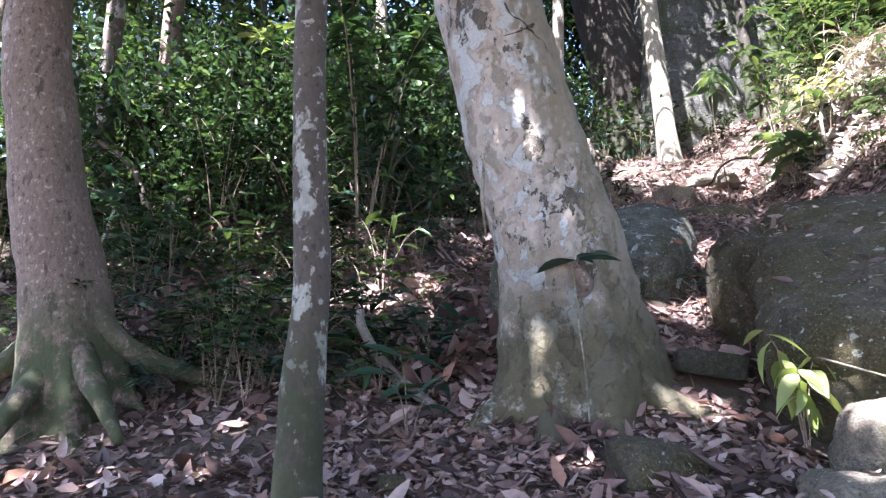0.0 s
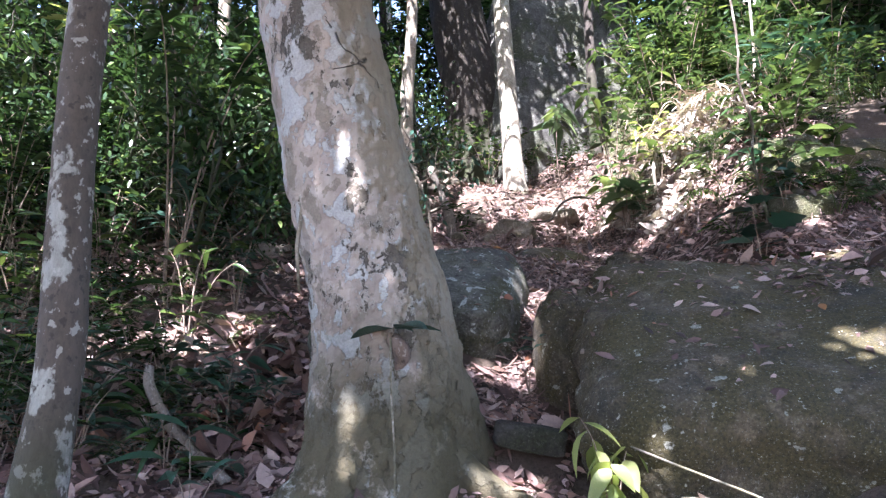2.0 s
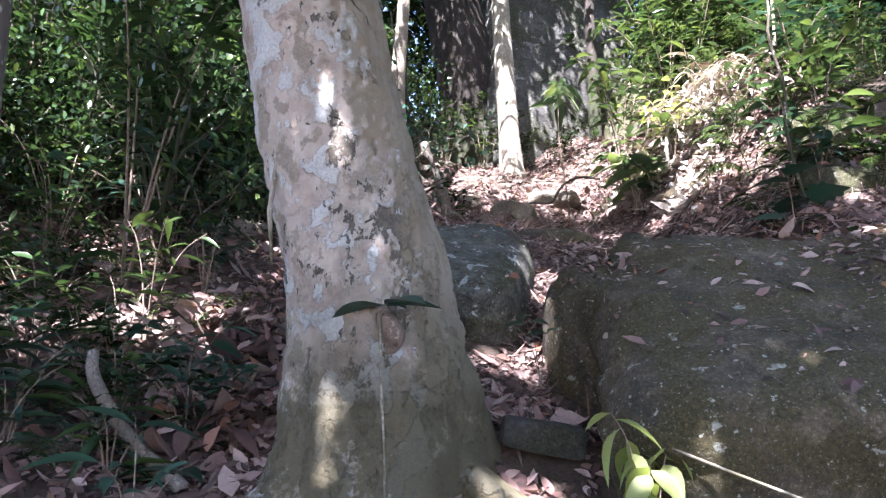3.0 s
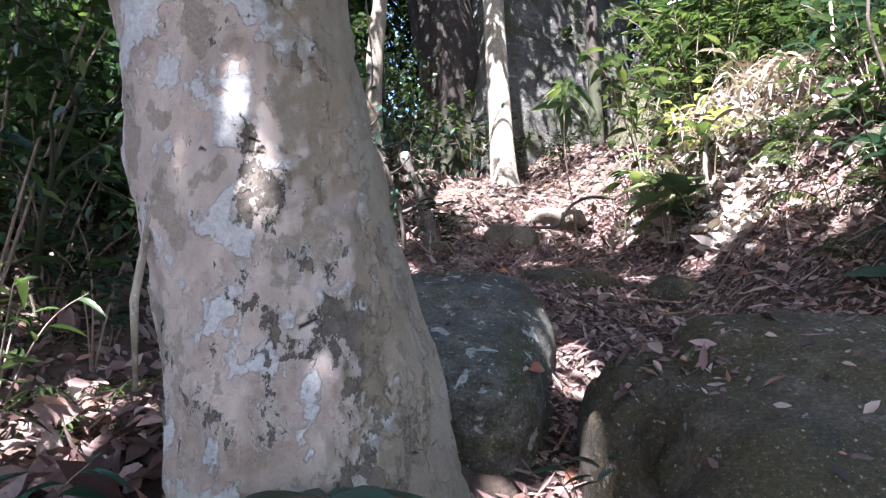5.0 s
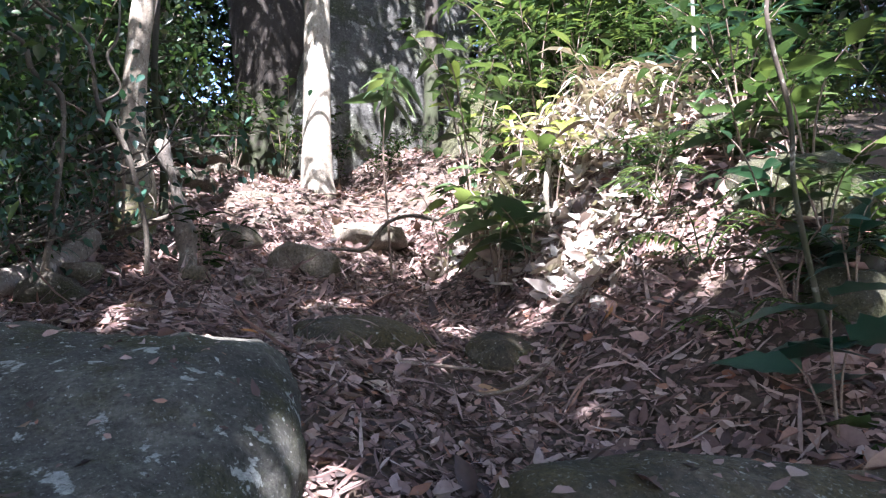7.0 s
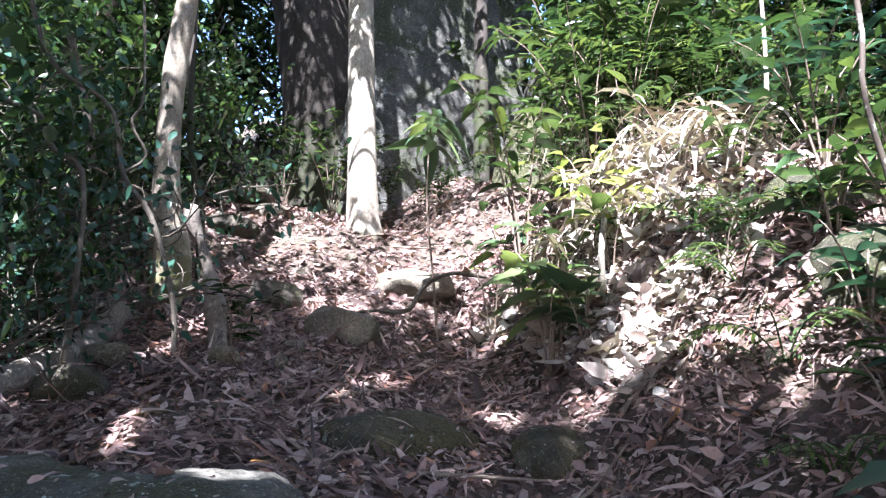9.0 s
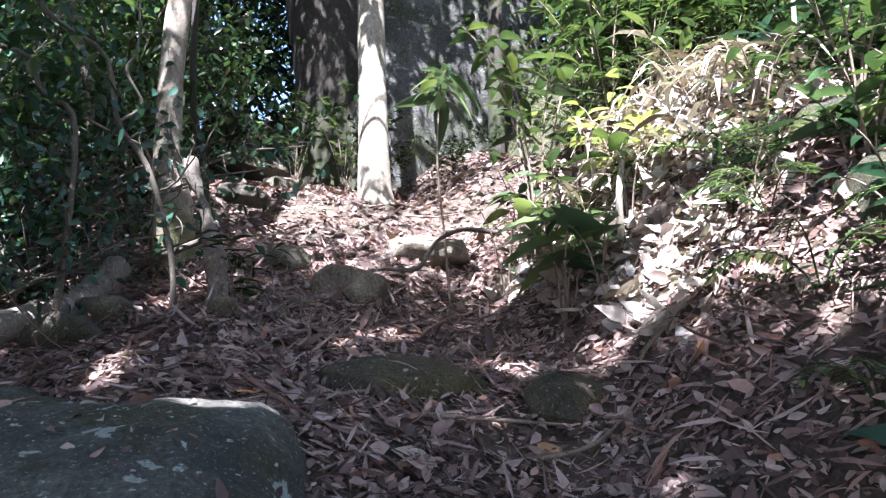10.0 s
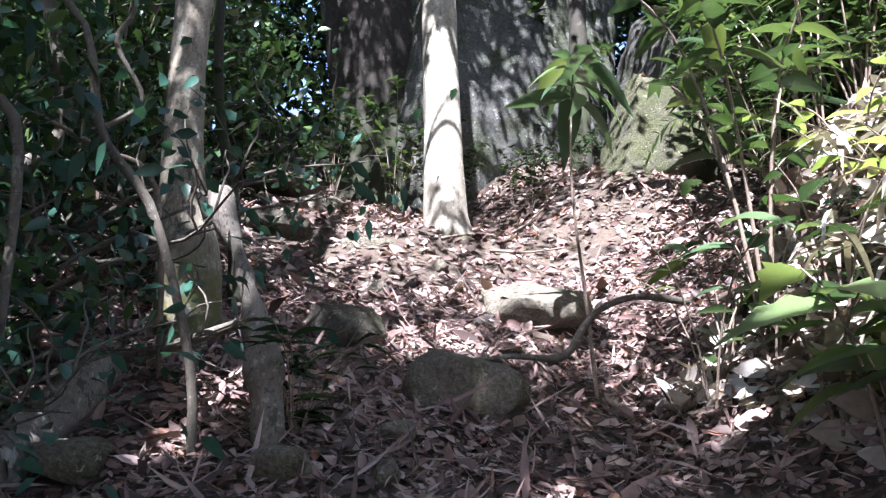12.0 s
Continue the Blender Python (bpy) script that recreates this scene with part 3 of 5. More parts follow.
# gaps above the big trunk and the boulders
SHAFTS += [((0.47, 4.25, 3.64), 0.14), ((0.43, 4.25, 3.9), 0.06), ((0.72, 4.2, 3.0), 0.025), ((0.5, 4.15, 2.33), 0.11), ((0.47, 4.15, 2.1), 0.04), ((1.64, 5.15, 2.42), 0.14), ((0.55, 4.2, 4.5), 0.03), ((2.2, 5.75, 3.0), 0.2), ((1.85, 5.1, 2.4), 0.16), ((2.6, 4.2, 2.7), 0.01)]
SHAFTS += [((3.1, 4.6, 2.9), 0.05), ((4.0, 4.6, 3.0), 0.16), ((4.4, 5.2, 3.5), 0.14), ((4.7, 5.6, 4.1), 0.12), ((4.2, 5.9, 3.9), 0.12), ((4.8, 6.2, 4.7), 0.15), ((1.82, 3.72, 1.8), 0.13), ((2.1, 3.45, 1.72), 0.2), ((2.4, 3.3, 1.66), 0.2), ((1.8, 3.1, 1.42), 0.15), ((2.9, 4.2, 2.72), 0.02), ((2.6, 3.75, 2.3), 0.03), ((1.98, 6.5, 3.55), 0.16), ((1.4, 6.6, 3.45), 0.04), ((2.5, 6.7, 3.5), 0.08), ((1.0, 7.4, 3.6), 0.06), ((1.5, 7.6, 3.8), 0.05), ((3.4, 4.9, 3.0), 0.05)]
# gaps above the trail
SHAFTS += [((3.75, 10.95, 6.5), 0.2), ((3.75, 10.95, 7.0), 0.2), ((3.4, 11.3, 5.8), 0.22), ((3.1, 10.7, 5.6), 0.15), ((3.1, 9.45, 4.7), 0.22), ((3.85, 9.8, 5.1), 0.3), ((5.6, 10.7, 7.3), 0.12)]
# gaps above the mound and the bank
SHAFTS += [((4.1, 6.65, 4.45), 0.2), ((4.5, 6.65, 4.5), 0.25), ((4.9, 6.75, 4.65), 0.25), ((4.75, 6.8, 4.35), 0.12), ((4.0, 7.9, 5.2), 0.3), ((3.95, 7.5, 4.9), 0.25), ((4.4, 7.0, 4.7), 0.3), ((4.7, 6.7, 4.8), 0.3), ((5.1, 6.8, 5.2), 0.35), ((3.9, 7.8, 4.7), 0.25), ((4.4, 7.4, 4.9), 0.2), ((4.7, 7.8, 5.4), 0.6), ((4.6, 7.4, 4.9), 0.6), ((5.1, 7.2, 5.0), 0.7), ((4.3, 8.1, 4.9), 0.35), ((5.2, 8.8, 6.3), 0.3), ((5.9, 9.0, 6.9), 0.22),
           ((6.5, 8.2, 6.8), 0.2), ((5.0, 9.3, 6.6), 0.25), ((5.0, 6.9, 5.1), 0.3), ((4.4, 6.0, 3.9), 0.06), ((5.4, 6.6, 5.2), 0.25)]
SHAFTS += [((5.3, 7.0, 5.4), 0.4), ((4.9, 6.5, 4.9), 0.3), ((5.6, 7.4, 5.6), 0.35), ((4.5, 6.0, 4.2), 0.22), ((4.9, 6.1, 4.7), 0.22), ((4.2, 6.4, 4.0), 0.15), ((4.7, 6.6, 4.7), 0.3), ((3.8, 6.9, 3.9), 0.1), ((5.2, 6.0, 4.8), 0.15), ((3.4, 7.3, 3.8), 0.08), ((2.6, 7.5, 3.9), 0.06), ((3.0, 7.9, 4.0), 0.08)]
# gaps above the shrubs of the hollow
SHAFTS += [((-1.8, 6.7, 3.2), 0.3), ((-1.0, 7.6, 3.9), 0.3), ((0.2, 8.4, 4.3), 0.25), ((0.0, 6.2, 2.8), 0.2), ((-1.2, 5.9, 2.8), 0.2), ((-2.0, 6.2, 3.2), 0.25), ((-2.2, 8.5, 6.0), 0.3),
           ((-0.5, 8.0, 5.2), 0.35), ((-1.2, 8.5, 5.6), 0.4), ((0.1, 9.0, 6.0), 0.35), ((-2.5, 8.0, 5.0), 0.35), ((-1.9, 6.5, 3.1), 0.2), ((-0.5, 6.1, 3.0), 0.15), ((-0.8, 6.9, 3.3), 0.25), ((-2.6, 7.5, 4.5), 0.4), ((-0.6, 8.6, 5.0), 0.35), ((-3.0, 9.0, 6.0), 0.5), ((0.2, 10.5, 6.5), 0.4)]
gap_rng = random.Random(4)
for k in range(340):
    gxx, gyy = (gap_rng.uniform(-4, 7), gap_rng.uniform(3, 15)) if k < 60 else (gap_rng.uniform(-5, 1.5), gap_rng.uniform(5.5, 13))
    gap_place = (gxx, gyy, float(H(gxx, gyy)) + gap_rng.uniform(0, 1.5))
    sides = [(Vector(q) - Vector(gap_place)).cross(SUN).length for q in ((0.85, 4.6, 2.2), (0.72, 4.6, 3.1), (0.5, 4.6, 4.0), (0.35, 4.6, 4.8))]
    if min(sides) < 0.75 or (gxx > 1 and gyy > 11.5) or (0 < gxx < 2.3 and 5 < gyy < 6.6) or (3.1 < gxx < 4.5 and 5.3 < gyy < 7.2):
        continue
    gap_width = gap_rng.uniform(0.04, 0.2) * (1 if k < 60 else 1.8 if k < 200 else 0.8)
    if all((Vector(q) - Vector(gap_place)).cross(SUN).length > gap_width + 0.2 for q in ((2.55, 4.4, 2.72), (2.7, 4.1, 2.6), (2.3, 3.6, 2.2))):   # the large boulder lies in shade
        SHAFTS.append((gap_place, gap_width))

# the big leaning tree; its unseen crown is enlarged to shade the trail
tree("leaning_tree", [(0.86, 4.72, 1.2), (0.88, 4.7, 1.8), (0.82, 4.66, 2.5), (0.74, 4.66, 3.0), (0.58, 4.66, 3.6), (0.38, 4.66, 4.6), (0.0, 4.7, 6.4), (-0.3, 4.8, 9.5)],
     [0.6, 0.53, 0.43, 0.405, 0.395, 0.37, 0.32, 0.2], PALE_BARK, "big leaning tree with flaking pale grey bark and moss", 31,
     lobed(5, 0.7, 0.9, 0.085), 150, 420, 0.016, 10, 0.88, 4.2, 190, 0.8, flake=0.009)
tree("slender_tree", [(-0.67, 3.42, 1.0), (-0.65, 3.4, 1.76), (-0.62, 3.4, 2.3), (-0.65, 3.4, 3.0), (-0.66, 3.4, 3.85), (-0.6, 3.45, 5.5), (-0.7, 3.5, 8.0)],
     [0.125, 0.105, 0.088, 0.085, 0.083, 0.07, 0.04], THIN_BARK, "slender tree with blotches of pale lichen", 32, None, 24, 120, 0.006, 6, 0.88, 2.0, 60)
tree("buttressed_tree", [(-2.4, 4.85, 1.5), (-2.45, 4.8, 2.0), (-2.55, 4.78, 2.6), (-2.68, 4.75, 3.1), (-2.8, 4.75, 3.7), (-2.95, 4.75, 4.8), (-3.1, 4.8, 9.0)],
     [0.34, 0.31, 0.28, 0.25, 0.235, 0.22, 0.12], BROWN_BARK, "brown-barked tree with mossy spreading roots", 33, lobed(6, 0.9, 0.4, 0.09), 96, 240, 0.014, 7, 0.92, 3.0, 80)
tree("pale_tree", [(3.84, 11.1, 5.55), (3.8, 11.1, 5.9), (3.77, 11.1, 6.55), (3.72, 11.1, 7.9), (3.66, 11.1, 9.5), (3.5, 11.2, 13)],
     [0.25, 0.185, 0.162, 0.153, 0.14, 0.07], WHITE_BARK, "slim tree with smooth whitish bark in sunlight", 34, lobed(4, 0.3, 0.2, 0.04), 32, 120, 0.006, 7, 0.86, 2.6, 50)
tree("mottled_tree", [(1.84, 9.35, 4.35), (1.8, 9.3, 4.95), (1.76, 9.3, 5.2), (1.72, 9.3, 5.6), (1.71, 9.3, 6.4), (1.78, 9.3, 8), (1.6, 9.4, 10.5)],
     [0.165, 0.15, 0.118, 0.092, 0.09, 0.075, 0.04], LTREE_BARK, "slim tree with mottled brown bark and mossy foot", 35, None, 24, 110, 0.006, 6, 0.88, 2.2, 50)
tree("dark_tree", [(4.2, 14.3, 6.3), (4.1, 14.3, 7.7), (3.93, 14.2, 9.0), (3.6, 14.2, 11), (3.0, 14.3, 16)],
     [0.75, 0.66, 0.62, 0.58, 0.4], DARK_BARK, "thick dark shaded trunk up the slope", 36, lobed(5, 0.4, 0.4, 0.06), 40, 80, 0.03, 6, 0.82, 3.5, 60)
FOREST = "trees of the surrounding forest"
LEANS = random.Random(11)
# (1.0, 11.5) and (6.9, 10.4) are added: their high crowns shade the huge boulder
UPHILL = [(-3.6, 7.2, 9, 0.1), (-2.2, 9.4, 10, 0.07), (-0.9, 10.5, 11, 0.09), (0.6, 13.5, 12, 0.12), (1.9, 17, 13, 0.14), (2.7, 19, 12, 0.12), (3.3, 22, 13, 0.15), (-4.5, 11, 12, 0.16), (-2.5, 15, 12, 0.14),
          (5.7, 12.0, 10, 0.09), (6.2, 15.5, 12, 0.14), (1.0, 11.5, 13, 0.08), (6.9, 10.4, 13, 0.09), (-6.5, 14, 13, 0.2), (0, 24, 13, 0.2), (6, 22, 13, 0.2), (10.5, 16, 13, 0.2), (-4, 20, 13, 0.2), (-5.5, 9, 13, 0.14)]
# trees beside and downhill stand mostly unseen, added for the shade of their crowns
SHADE_BESIDE = [(8.2, 12, 12, 0.15), (8.8, 8.2, 10, 0.12), (9.6, 4.5, 12, 0.18), (7.2, 1.0, 12, 0.2), (-5.2, 2.2, 11, 0.18), (-7, 6, 12, 0.2), (-4.9, 4.3, 14, 0.16), (5.3, 1.4, 13, 0.15), (7.4, 4.0, 13, 0.15), (-1.9, 2.0, 13, 0.1)]
SHADE_DOWNHILL = [(3.8, -1.2, 12, 0.2), (0.2, -3.2, 12, 0.22), (-3.2, -1.2, 12, 0.2), (-1.8, -7, 13, 0.2), (4.5, -6, 13, 0.22), (-7, -3, 13, 0.2), (-1.5, 1.2, 10, 0.1), (2.6, 0.3, 10, 0.1), (-2.7, 0.1, 13, 0.14),
            (1.0, -1.4, 14, 0.15), (-2.1, 0.7, 12, 0.12), (-1.2, -0.6, 12, 0.12)]
BUSHY = [(-6.2, 12.5, 9, 0.1), (-4.0, 13.2, 10, 0.1), (-1.8, 13.0, 10, 0.1), (-7.5, 9.5, 9, 0.1), (-3.0, 11.5, 9, 0.08), (-0.4, 15.5, 10, 0.1), (7.6, 16.0, 10, 0.12), (9.2, 14, 10, 0.12), (5.2, 18.0, 11, 0.12), (7.0, 19, 11, 0.12), (-9, 13, 10, 0.12), (8.6, 10.5, 9, 0.1)]
for k, (x, y, h, r) in enumerate(UPHILL + SHADE_BESIDE + SHADE_DOWNHILL + BUSHY):
    z = float(H(x, y)) - 0.2
    lx, ly = LEANS.uniform(-0.6, 0.6), LEANS.uniform(-0.6, 0.6)
    tree("forest_tree", [(x, y, z), (x + lx * 0.2, y + ly * 0.2, z + h * 0.3), (x + lx * 0.6, y + ly * 0.5, z + h * 0.65), (x + lx, y + ly, z + h)], [r * 1.3, r, r * 0.85, r * 0.35],
         (THIN_BARK, DARK_BARK, LTREE_BARK, BROWN_BARK)[k % 4], ("slender forest tree with a leafy crown", "dark-barked forest tree with a leafy crown", "mottled grey forest tree with a leafy crown", "brown-barked forest tree with a leafy crown")[k % 4],
         50 + k, None, 12, 26, 0.01, 7, 0.2 if (x, y, h, r) in BUSHY else 0.5 if not (y > 12.5 and -0.5 < x < 4) else 0.84, 2.8, 150 if y < 5 else 100, 0.6, 0.19, group=FOREST)


def trunk_roots(parent_name, lines, radius, mat):
    root = bpy.data.objects[parent_name]
    o = np.array(root.location)
    for k, line in enumerate(lines):
        g = Geo()
        p = bend(np.array(line) - o, 18)
        g.tube(p, np.linspace(radius, radius * 0.3, 18), 12, None, radius * 0.18, k + 3)
        part("root", g, mat, root)


trunk_roots("leaning_tree", [[(1.0, 4.45, 2.0), (1.3, 4.3, 1.72), (1.62, 4.2, 1.56), (1.85, 4.2, 1.45)], [(0.7, 4.35, 1.7), (0.58, 4.05, 1.5), (0.5, 3.75, 1.3)],
                             [(0.6, 4.5, 1.9), (0.3, 4.4, 1.66), (0.05, 4.3, 1.4)]], 0.13, PALE_BARK)
trunk_roots("buttressed_tree", [[(-2.3, 4.7, 2.35), (-2.0, 4.8, 2.1), (-1.6, 5.0, 1.95), (-1.1, 5.1, 1.8)], [(-2.3, 4.6, 2.1), (-2.05, 4.4, 1.8), (-1.85, 4.25, 1.55)],
                                [(-2.5, 4.6, 2.0), (-2.55, 4.3, 1.7), (-2.6, 4.1, 1.45)], [(-2.7, 4.8, 2.2), (-3.1, 4.7, 1.85), (-3.4, 4.6, 1.6)]], 0.1, BROWN_BARK)


# ---- plants ----
def set_leaves(gl, line, n, rng, start, leaf, width, droop, fold):
    s = rng.uniform(start, 1.0, n) ** 0.8
    base = np.stack([np.interp(s, np.linspace(0, 1, len(line)), line[:, c]) for c in range(3)], 1)
    th = np.arange(n) * 2.4 + rng.uniform(0, 1)
    ax = np.stack((np.cos(th), np.sin(th), rng.uniform(-0.1, 0.7, n)), 1)
    leaves(gl, base, ax, UP + 0.35 * rng.normal(0, 1, (n, 3)), leaf * rng.uniform(0.6, 1.15, n), width * rng.uniform(0.75, 1.2, n), droop * rng.uniform(0.4, 1.4, n), fold)


def stem_line(k, stems, height, lean, rng):
    a = k * 2 * math.pi / stems + rng.uniform(-0.5, 0.5)
    out = np.array([math.cos(a), math.sin(a), 0.0]) * lean * rng.uniform(0.5, 1.2) * height
    h = height * rng.uniform(0.7, 1.1)
    return bend([(0, 0, -0.08), out * 0.25 + UP * h * 0.45, out * 0.62 + UP * h * 0.82, out * 1.1 + UP * h], 12)


def plant(name, place, label, seed, stems=4, height=1.0, lean=0.5, leaf=0.2, width=0.06, count=60, droop=0.4, mat=LEAF_DEEP, start=0.25, radius=0.008, group="", category="shrub", fold=0.25):
    """A shrub: bent stems, with leaves set round their upper parts."""
    root = thing(name, place, label, category, group)
    rng = np.random.default_rng(seed)
    gl = Geo()
    for k in range(stems):
        line = stem_line(k, stems, height, lean, rng)
        part("stem", Geo().tube(line, np.linspace(radius, radius * 0.35, 12), 5, cap=False), TWIG, root)
        set_leaves(gl, line, max(3, count // stems), rng, start, leaf, width, droop, fold)
    part("foliage", gl, mat, root)
    return root


BLADES = {}


def blade(mat, kind, droop):
    """One shared leaf: pointed, or with shallow lobes, unit long and unit wide."""
    key = (mat.name, kind, droop)
    if key not in BLADES:
        stations = ((0.0, 0.03), (0.1, 0.38), (0.25, 0.86), (0.42, 1.0), (0.6, 0.9), (0.78, 0.58), (0.92, 0.2), (1.0, 0.0)) if kind == "pointed" else \
            ((0.0, 0.03), (0.08, 0.7), (0.2, 0.62), (0.32, 1.0), (0.45, 0.66), (0.58, 0.82), (0.72, 0.4), (0.86, 0.24), (1.0, 0.0))
        v, f = [], []
        for s, w in stations:
            z = -droop * s * s
            v += [(s, 0.5 * w, z + 0.07 * w), (s, 0, z), (s, -0.5 * w, z + 0.07 * w)]
        for i in range(len(stations) - 1):
            a = 3 * i
            f += [(a, a + 1, a + 4, a + 3), (a + 1, a + 2, a + 5, a + 4)]
        me = Geo().add(v, f).mesh("leaf")
        me.materials.append(mat)
        BLADES[key] = me
    return BLADES[key]


def leaf_pose(base, axis, normal, L, W):
    axis = Vector(axis).normalized()
    side = Vector(normal).cross(axis).normalized()
    nor = axis.cross(side)
    m = Matrix((axis * L, side * W, nor * L)).transposed().to_4x4()
    m.translation = base
    return m


def leafy_plant(name, place, label, seed, stems, height, lean, leaf, width, count, droop, mat, start=0.3, radius=0.009, kind="pointed", category="shrub", rise=(0.0, 0.6), lines=None):
    """A plant near the trail: each leaf is a part."""
    root = thing(name, place, label, category)
    rng = np.random.default_rng(seed)
    for k in range(stems):
        line = stem_line(k, stems, height, lean, rng) if lines is None else bend(lines[k], 14)
        part("stem", Geo().tube(line, np.linspace(radius, radius * 0.35, len(line)), 6, cap=False), TWIG, root)
        n = max(3, count // stems)
        for i in range(n):
            s = start + (1 - start) * (i + rng.uniform(0, 0.8)) / n
            base = [float(np.interp(s, np.linspace(0, 1, len(line)), line[:, c])) for c in range(3)]
            th = i * 2.4 + rng.uniform(-0.4, 0.4)
            up = rng.uniform(*rise)
            L = leaf * rng.uniform(0.55, 1.15)
            ob = part("leaf", blade(mat, kind, (0.15, 0.4, 0.7)[min(2, int(droop * rng.uniform(0.5, 1.5) * 3))]), mat, root)
            ob.matrix_local = leaf_pose(base, (math.cos(th), math.sin(th), up), (0.3 * rng.normal(), 0.3 * rng.normal(), 1), L, width * L / leaf * rng.uniform(0.85, 1.15))
    return root


def frond_plant(name, place, label, seed, fronds=7, length=0.9, leaflet=0.16, pairs=12, mat=LEAF_FRESH, group="", rise=0.9, category="fern", width=0.03, stem=0.0):
    """Arching fronds with paired leaflets."""
    root = thing(name, place, label, category, group)
    rng = np.random.default_rng(seed)
    if stem:
        part("stem", Geo().tube([(0, 0, -0.1), (0.01, 0, stem * 0.5), (0, 0, stem)], [0.02, 0.016, 0.013], 6), TWIG, root)
    for k in range(fronds):
        g = Geo()
        a = k * 2 * math.pi / fronds + rng.uniform(-0.3, 0.3)
        o = np.array([math.cos(a), math.sin(a), 0.0])
        L = length * rng.uniform(0.75, 1.15)
        line = bend([UP * (stem - 0.03), UP * stem + o * L * 0.3 + UP * L * rise * 0.42, UP * stem + o * L * 0.7 + UP * L * rise * 0.5, UP * stem + o * L + UP * L * rise * 0.2], 14)
        g.tube(line, np.linspace(0.006, 0.0018, 14), 4, cap=False)
        s = np.linspace(0.22, 1.0, pairs)
        base = np.stack([np.interp(s, np.linspace(0, 1, 14), line[:, c]) for c in range(3)], 1)
        side = np.array([-o[1], o[0], 0.0])
        size = leaflet * np.sin(np.pi * np.clip(s * 0.85 + 0.12, 0, 1)) ** 0.6
        for sign in (1, -1):
            ax = sign * side + o * 0.55 + 0.12 * rng.normal(0, 1, (pairs, 3))
            leaves(g, base, ax, np.tile(UP, (pairs, 1)), size, width, 0.3, 0.2)
        part("frond", g, mat, root)
    return root


class Sticks:
    """Makes a part of each branch."""

    def __init__(self, root, mat):
        self.root, self.mat = root, mat

    def tube(self, pts, radii, segs, cap=False):
        part("branch", Geo().tube(pts, radii, segs, cap=cap), self.mat, self.root)


def thicket(name, place, label, seed, stems=4, length=1.6, radius=0.03, leaf=0.09, per_tip=16, mat=LEAF_DEEP, group="", single=False):
    """Crooked dark branches that fork and tangle, with sparse small leaves."""
    root = thing(name, place, label, "shrub", group)
    rng = random.Random(seed)
    tips = []
    for k in range(stems):
        g = Sticks(root, LIANA_BARK) if single else Geo()
        a = k * 6.283 / stems + rng.uniform(-0.5, 0.5)
        branch(g, rng, (0, 0, -0.1), (0.55 * math.cos(a), 0.55 * math.sin(a), 1), length, radius, 2, tips, 0.42)
        if not single:
            part("branch", g, DARK_BARK, root)
    t = np.repeat(np.array(tips), per_tip, axis=0)
    nr = np.random.default_rng(seed)
    p = t + nr.normal(0, 0.16, t.shape)
    n = len(p)
    g = Geo()
    leaves(g, p, nr.normal(0, 1, (n, 3)) - 0.3 * UP, UP + 0.5 * nr.normal(0, 1, (n, 3)), leaf * nr.uniform(0.6, 1.3, n), leaf * 0.5, 0.2, 0.25)
    part("foliage", g, mat, root)
    return root


def on_ground(x, y, dz=0.0):
    return (x, y, float(H(x, y)) + dz)


# understorey of the forest: a few kinds, repeated
UNDER = "understorey shrubs of the forest"
KINDS = [plant("shrub", on_ground(-1.6, 7.6), "leafy dark green shrub of the forest floor", 101, 5, 1.3, 0.5, 0.22, 0.065, 130, 0.4, LEAF_DEEP, 0.15, group=UNDER),
         plant("shrub", on_ground(-0.4, 8.6), "tall dark green shrub with narrow leaves", 102, 4, 2.0, 0.35, 0.22, 0.05, 220, 0.5, LEAF_DEEP, 0.2, group=UNDER),
         plant("shrub", on_ground(-2.9, 6.6), "low bluish green shrub of the forest floor", 103, 6, 0.75, 0.7, 0.2, 0.06, 110, 0.4, LEAF_BLUE, 0.15, group=UNDER),
         plant("shrub", on_ground(-1.0, 9.6), "fresh green shrub with small leaves", 104, 6, 1.6, 0.5, 0.17, 0.06, 200, 0.4, LEAF_FRESH, 0.15, group=UNDER),
         frond_plant("fern", on_ground(-1.92, 6.62), "pale green fern with arching fronds", 105, 7, 0.75, 0.17, 11, LEAF_FRESH, UNDER, width=0.035),
         thicket("thicket_shrub", on_ground(0.5, 9.9), "tangled shrub with crooked dark branches", 106, group=UNDER)]
wild = random.Random(21)


def scatter(kind, x, y, s, tip=0.15):
    return copy_thing(kind, Matrix.Translation(on_ground(x, y)) @ Euler((wild.uniform(-tip, tip), wild.uniform(-tip, tip), wild.uniform(0, 6.28))).to_matrix().to_4x4() @ Matrix.Scale(s, 4))


def off_trail(x, y, gap):
    return abs(x - float(np.interp(y, TRAIL_Y, TRAIL_X))) > gap


for k in range(170):   # the wooded slope beside the trail
    x, y = wild.uniform(-6, 1.2), wild.uniform(6.2, 15)
    if off_trail(x, y, 1.35) and not (x > 0.1 and y < 8.0) and not (x > -0.5 and y < 11):
        scatter(wild.choice(KINDS), x, y, wild.uniform(0.7, 1.5))
for k in range(80):    # low growth in the hollow behind the trees
    x, y = wild.uniform(-3.8, 0.1), wild.uniform(4.7, 7.0)
    scatter(KINDS[wild.choice((0, 2, 2, 4))], x, y, wild.uniform(0.35, 0.75))
for k in range(110):   # up the slope
    x, y = wild.uniform(-7, 10), wild.uniform(14.8, 25)
    if abs(x - (1.3 + 0.1 * y)) > 1.0:
        scatter(KINDS[wild.choice((0, 1, 1, 3, 5))], x, y, wild.uniform(1.3, 2.6))
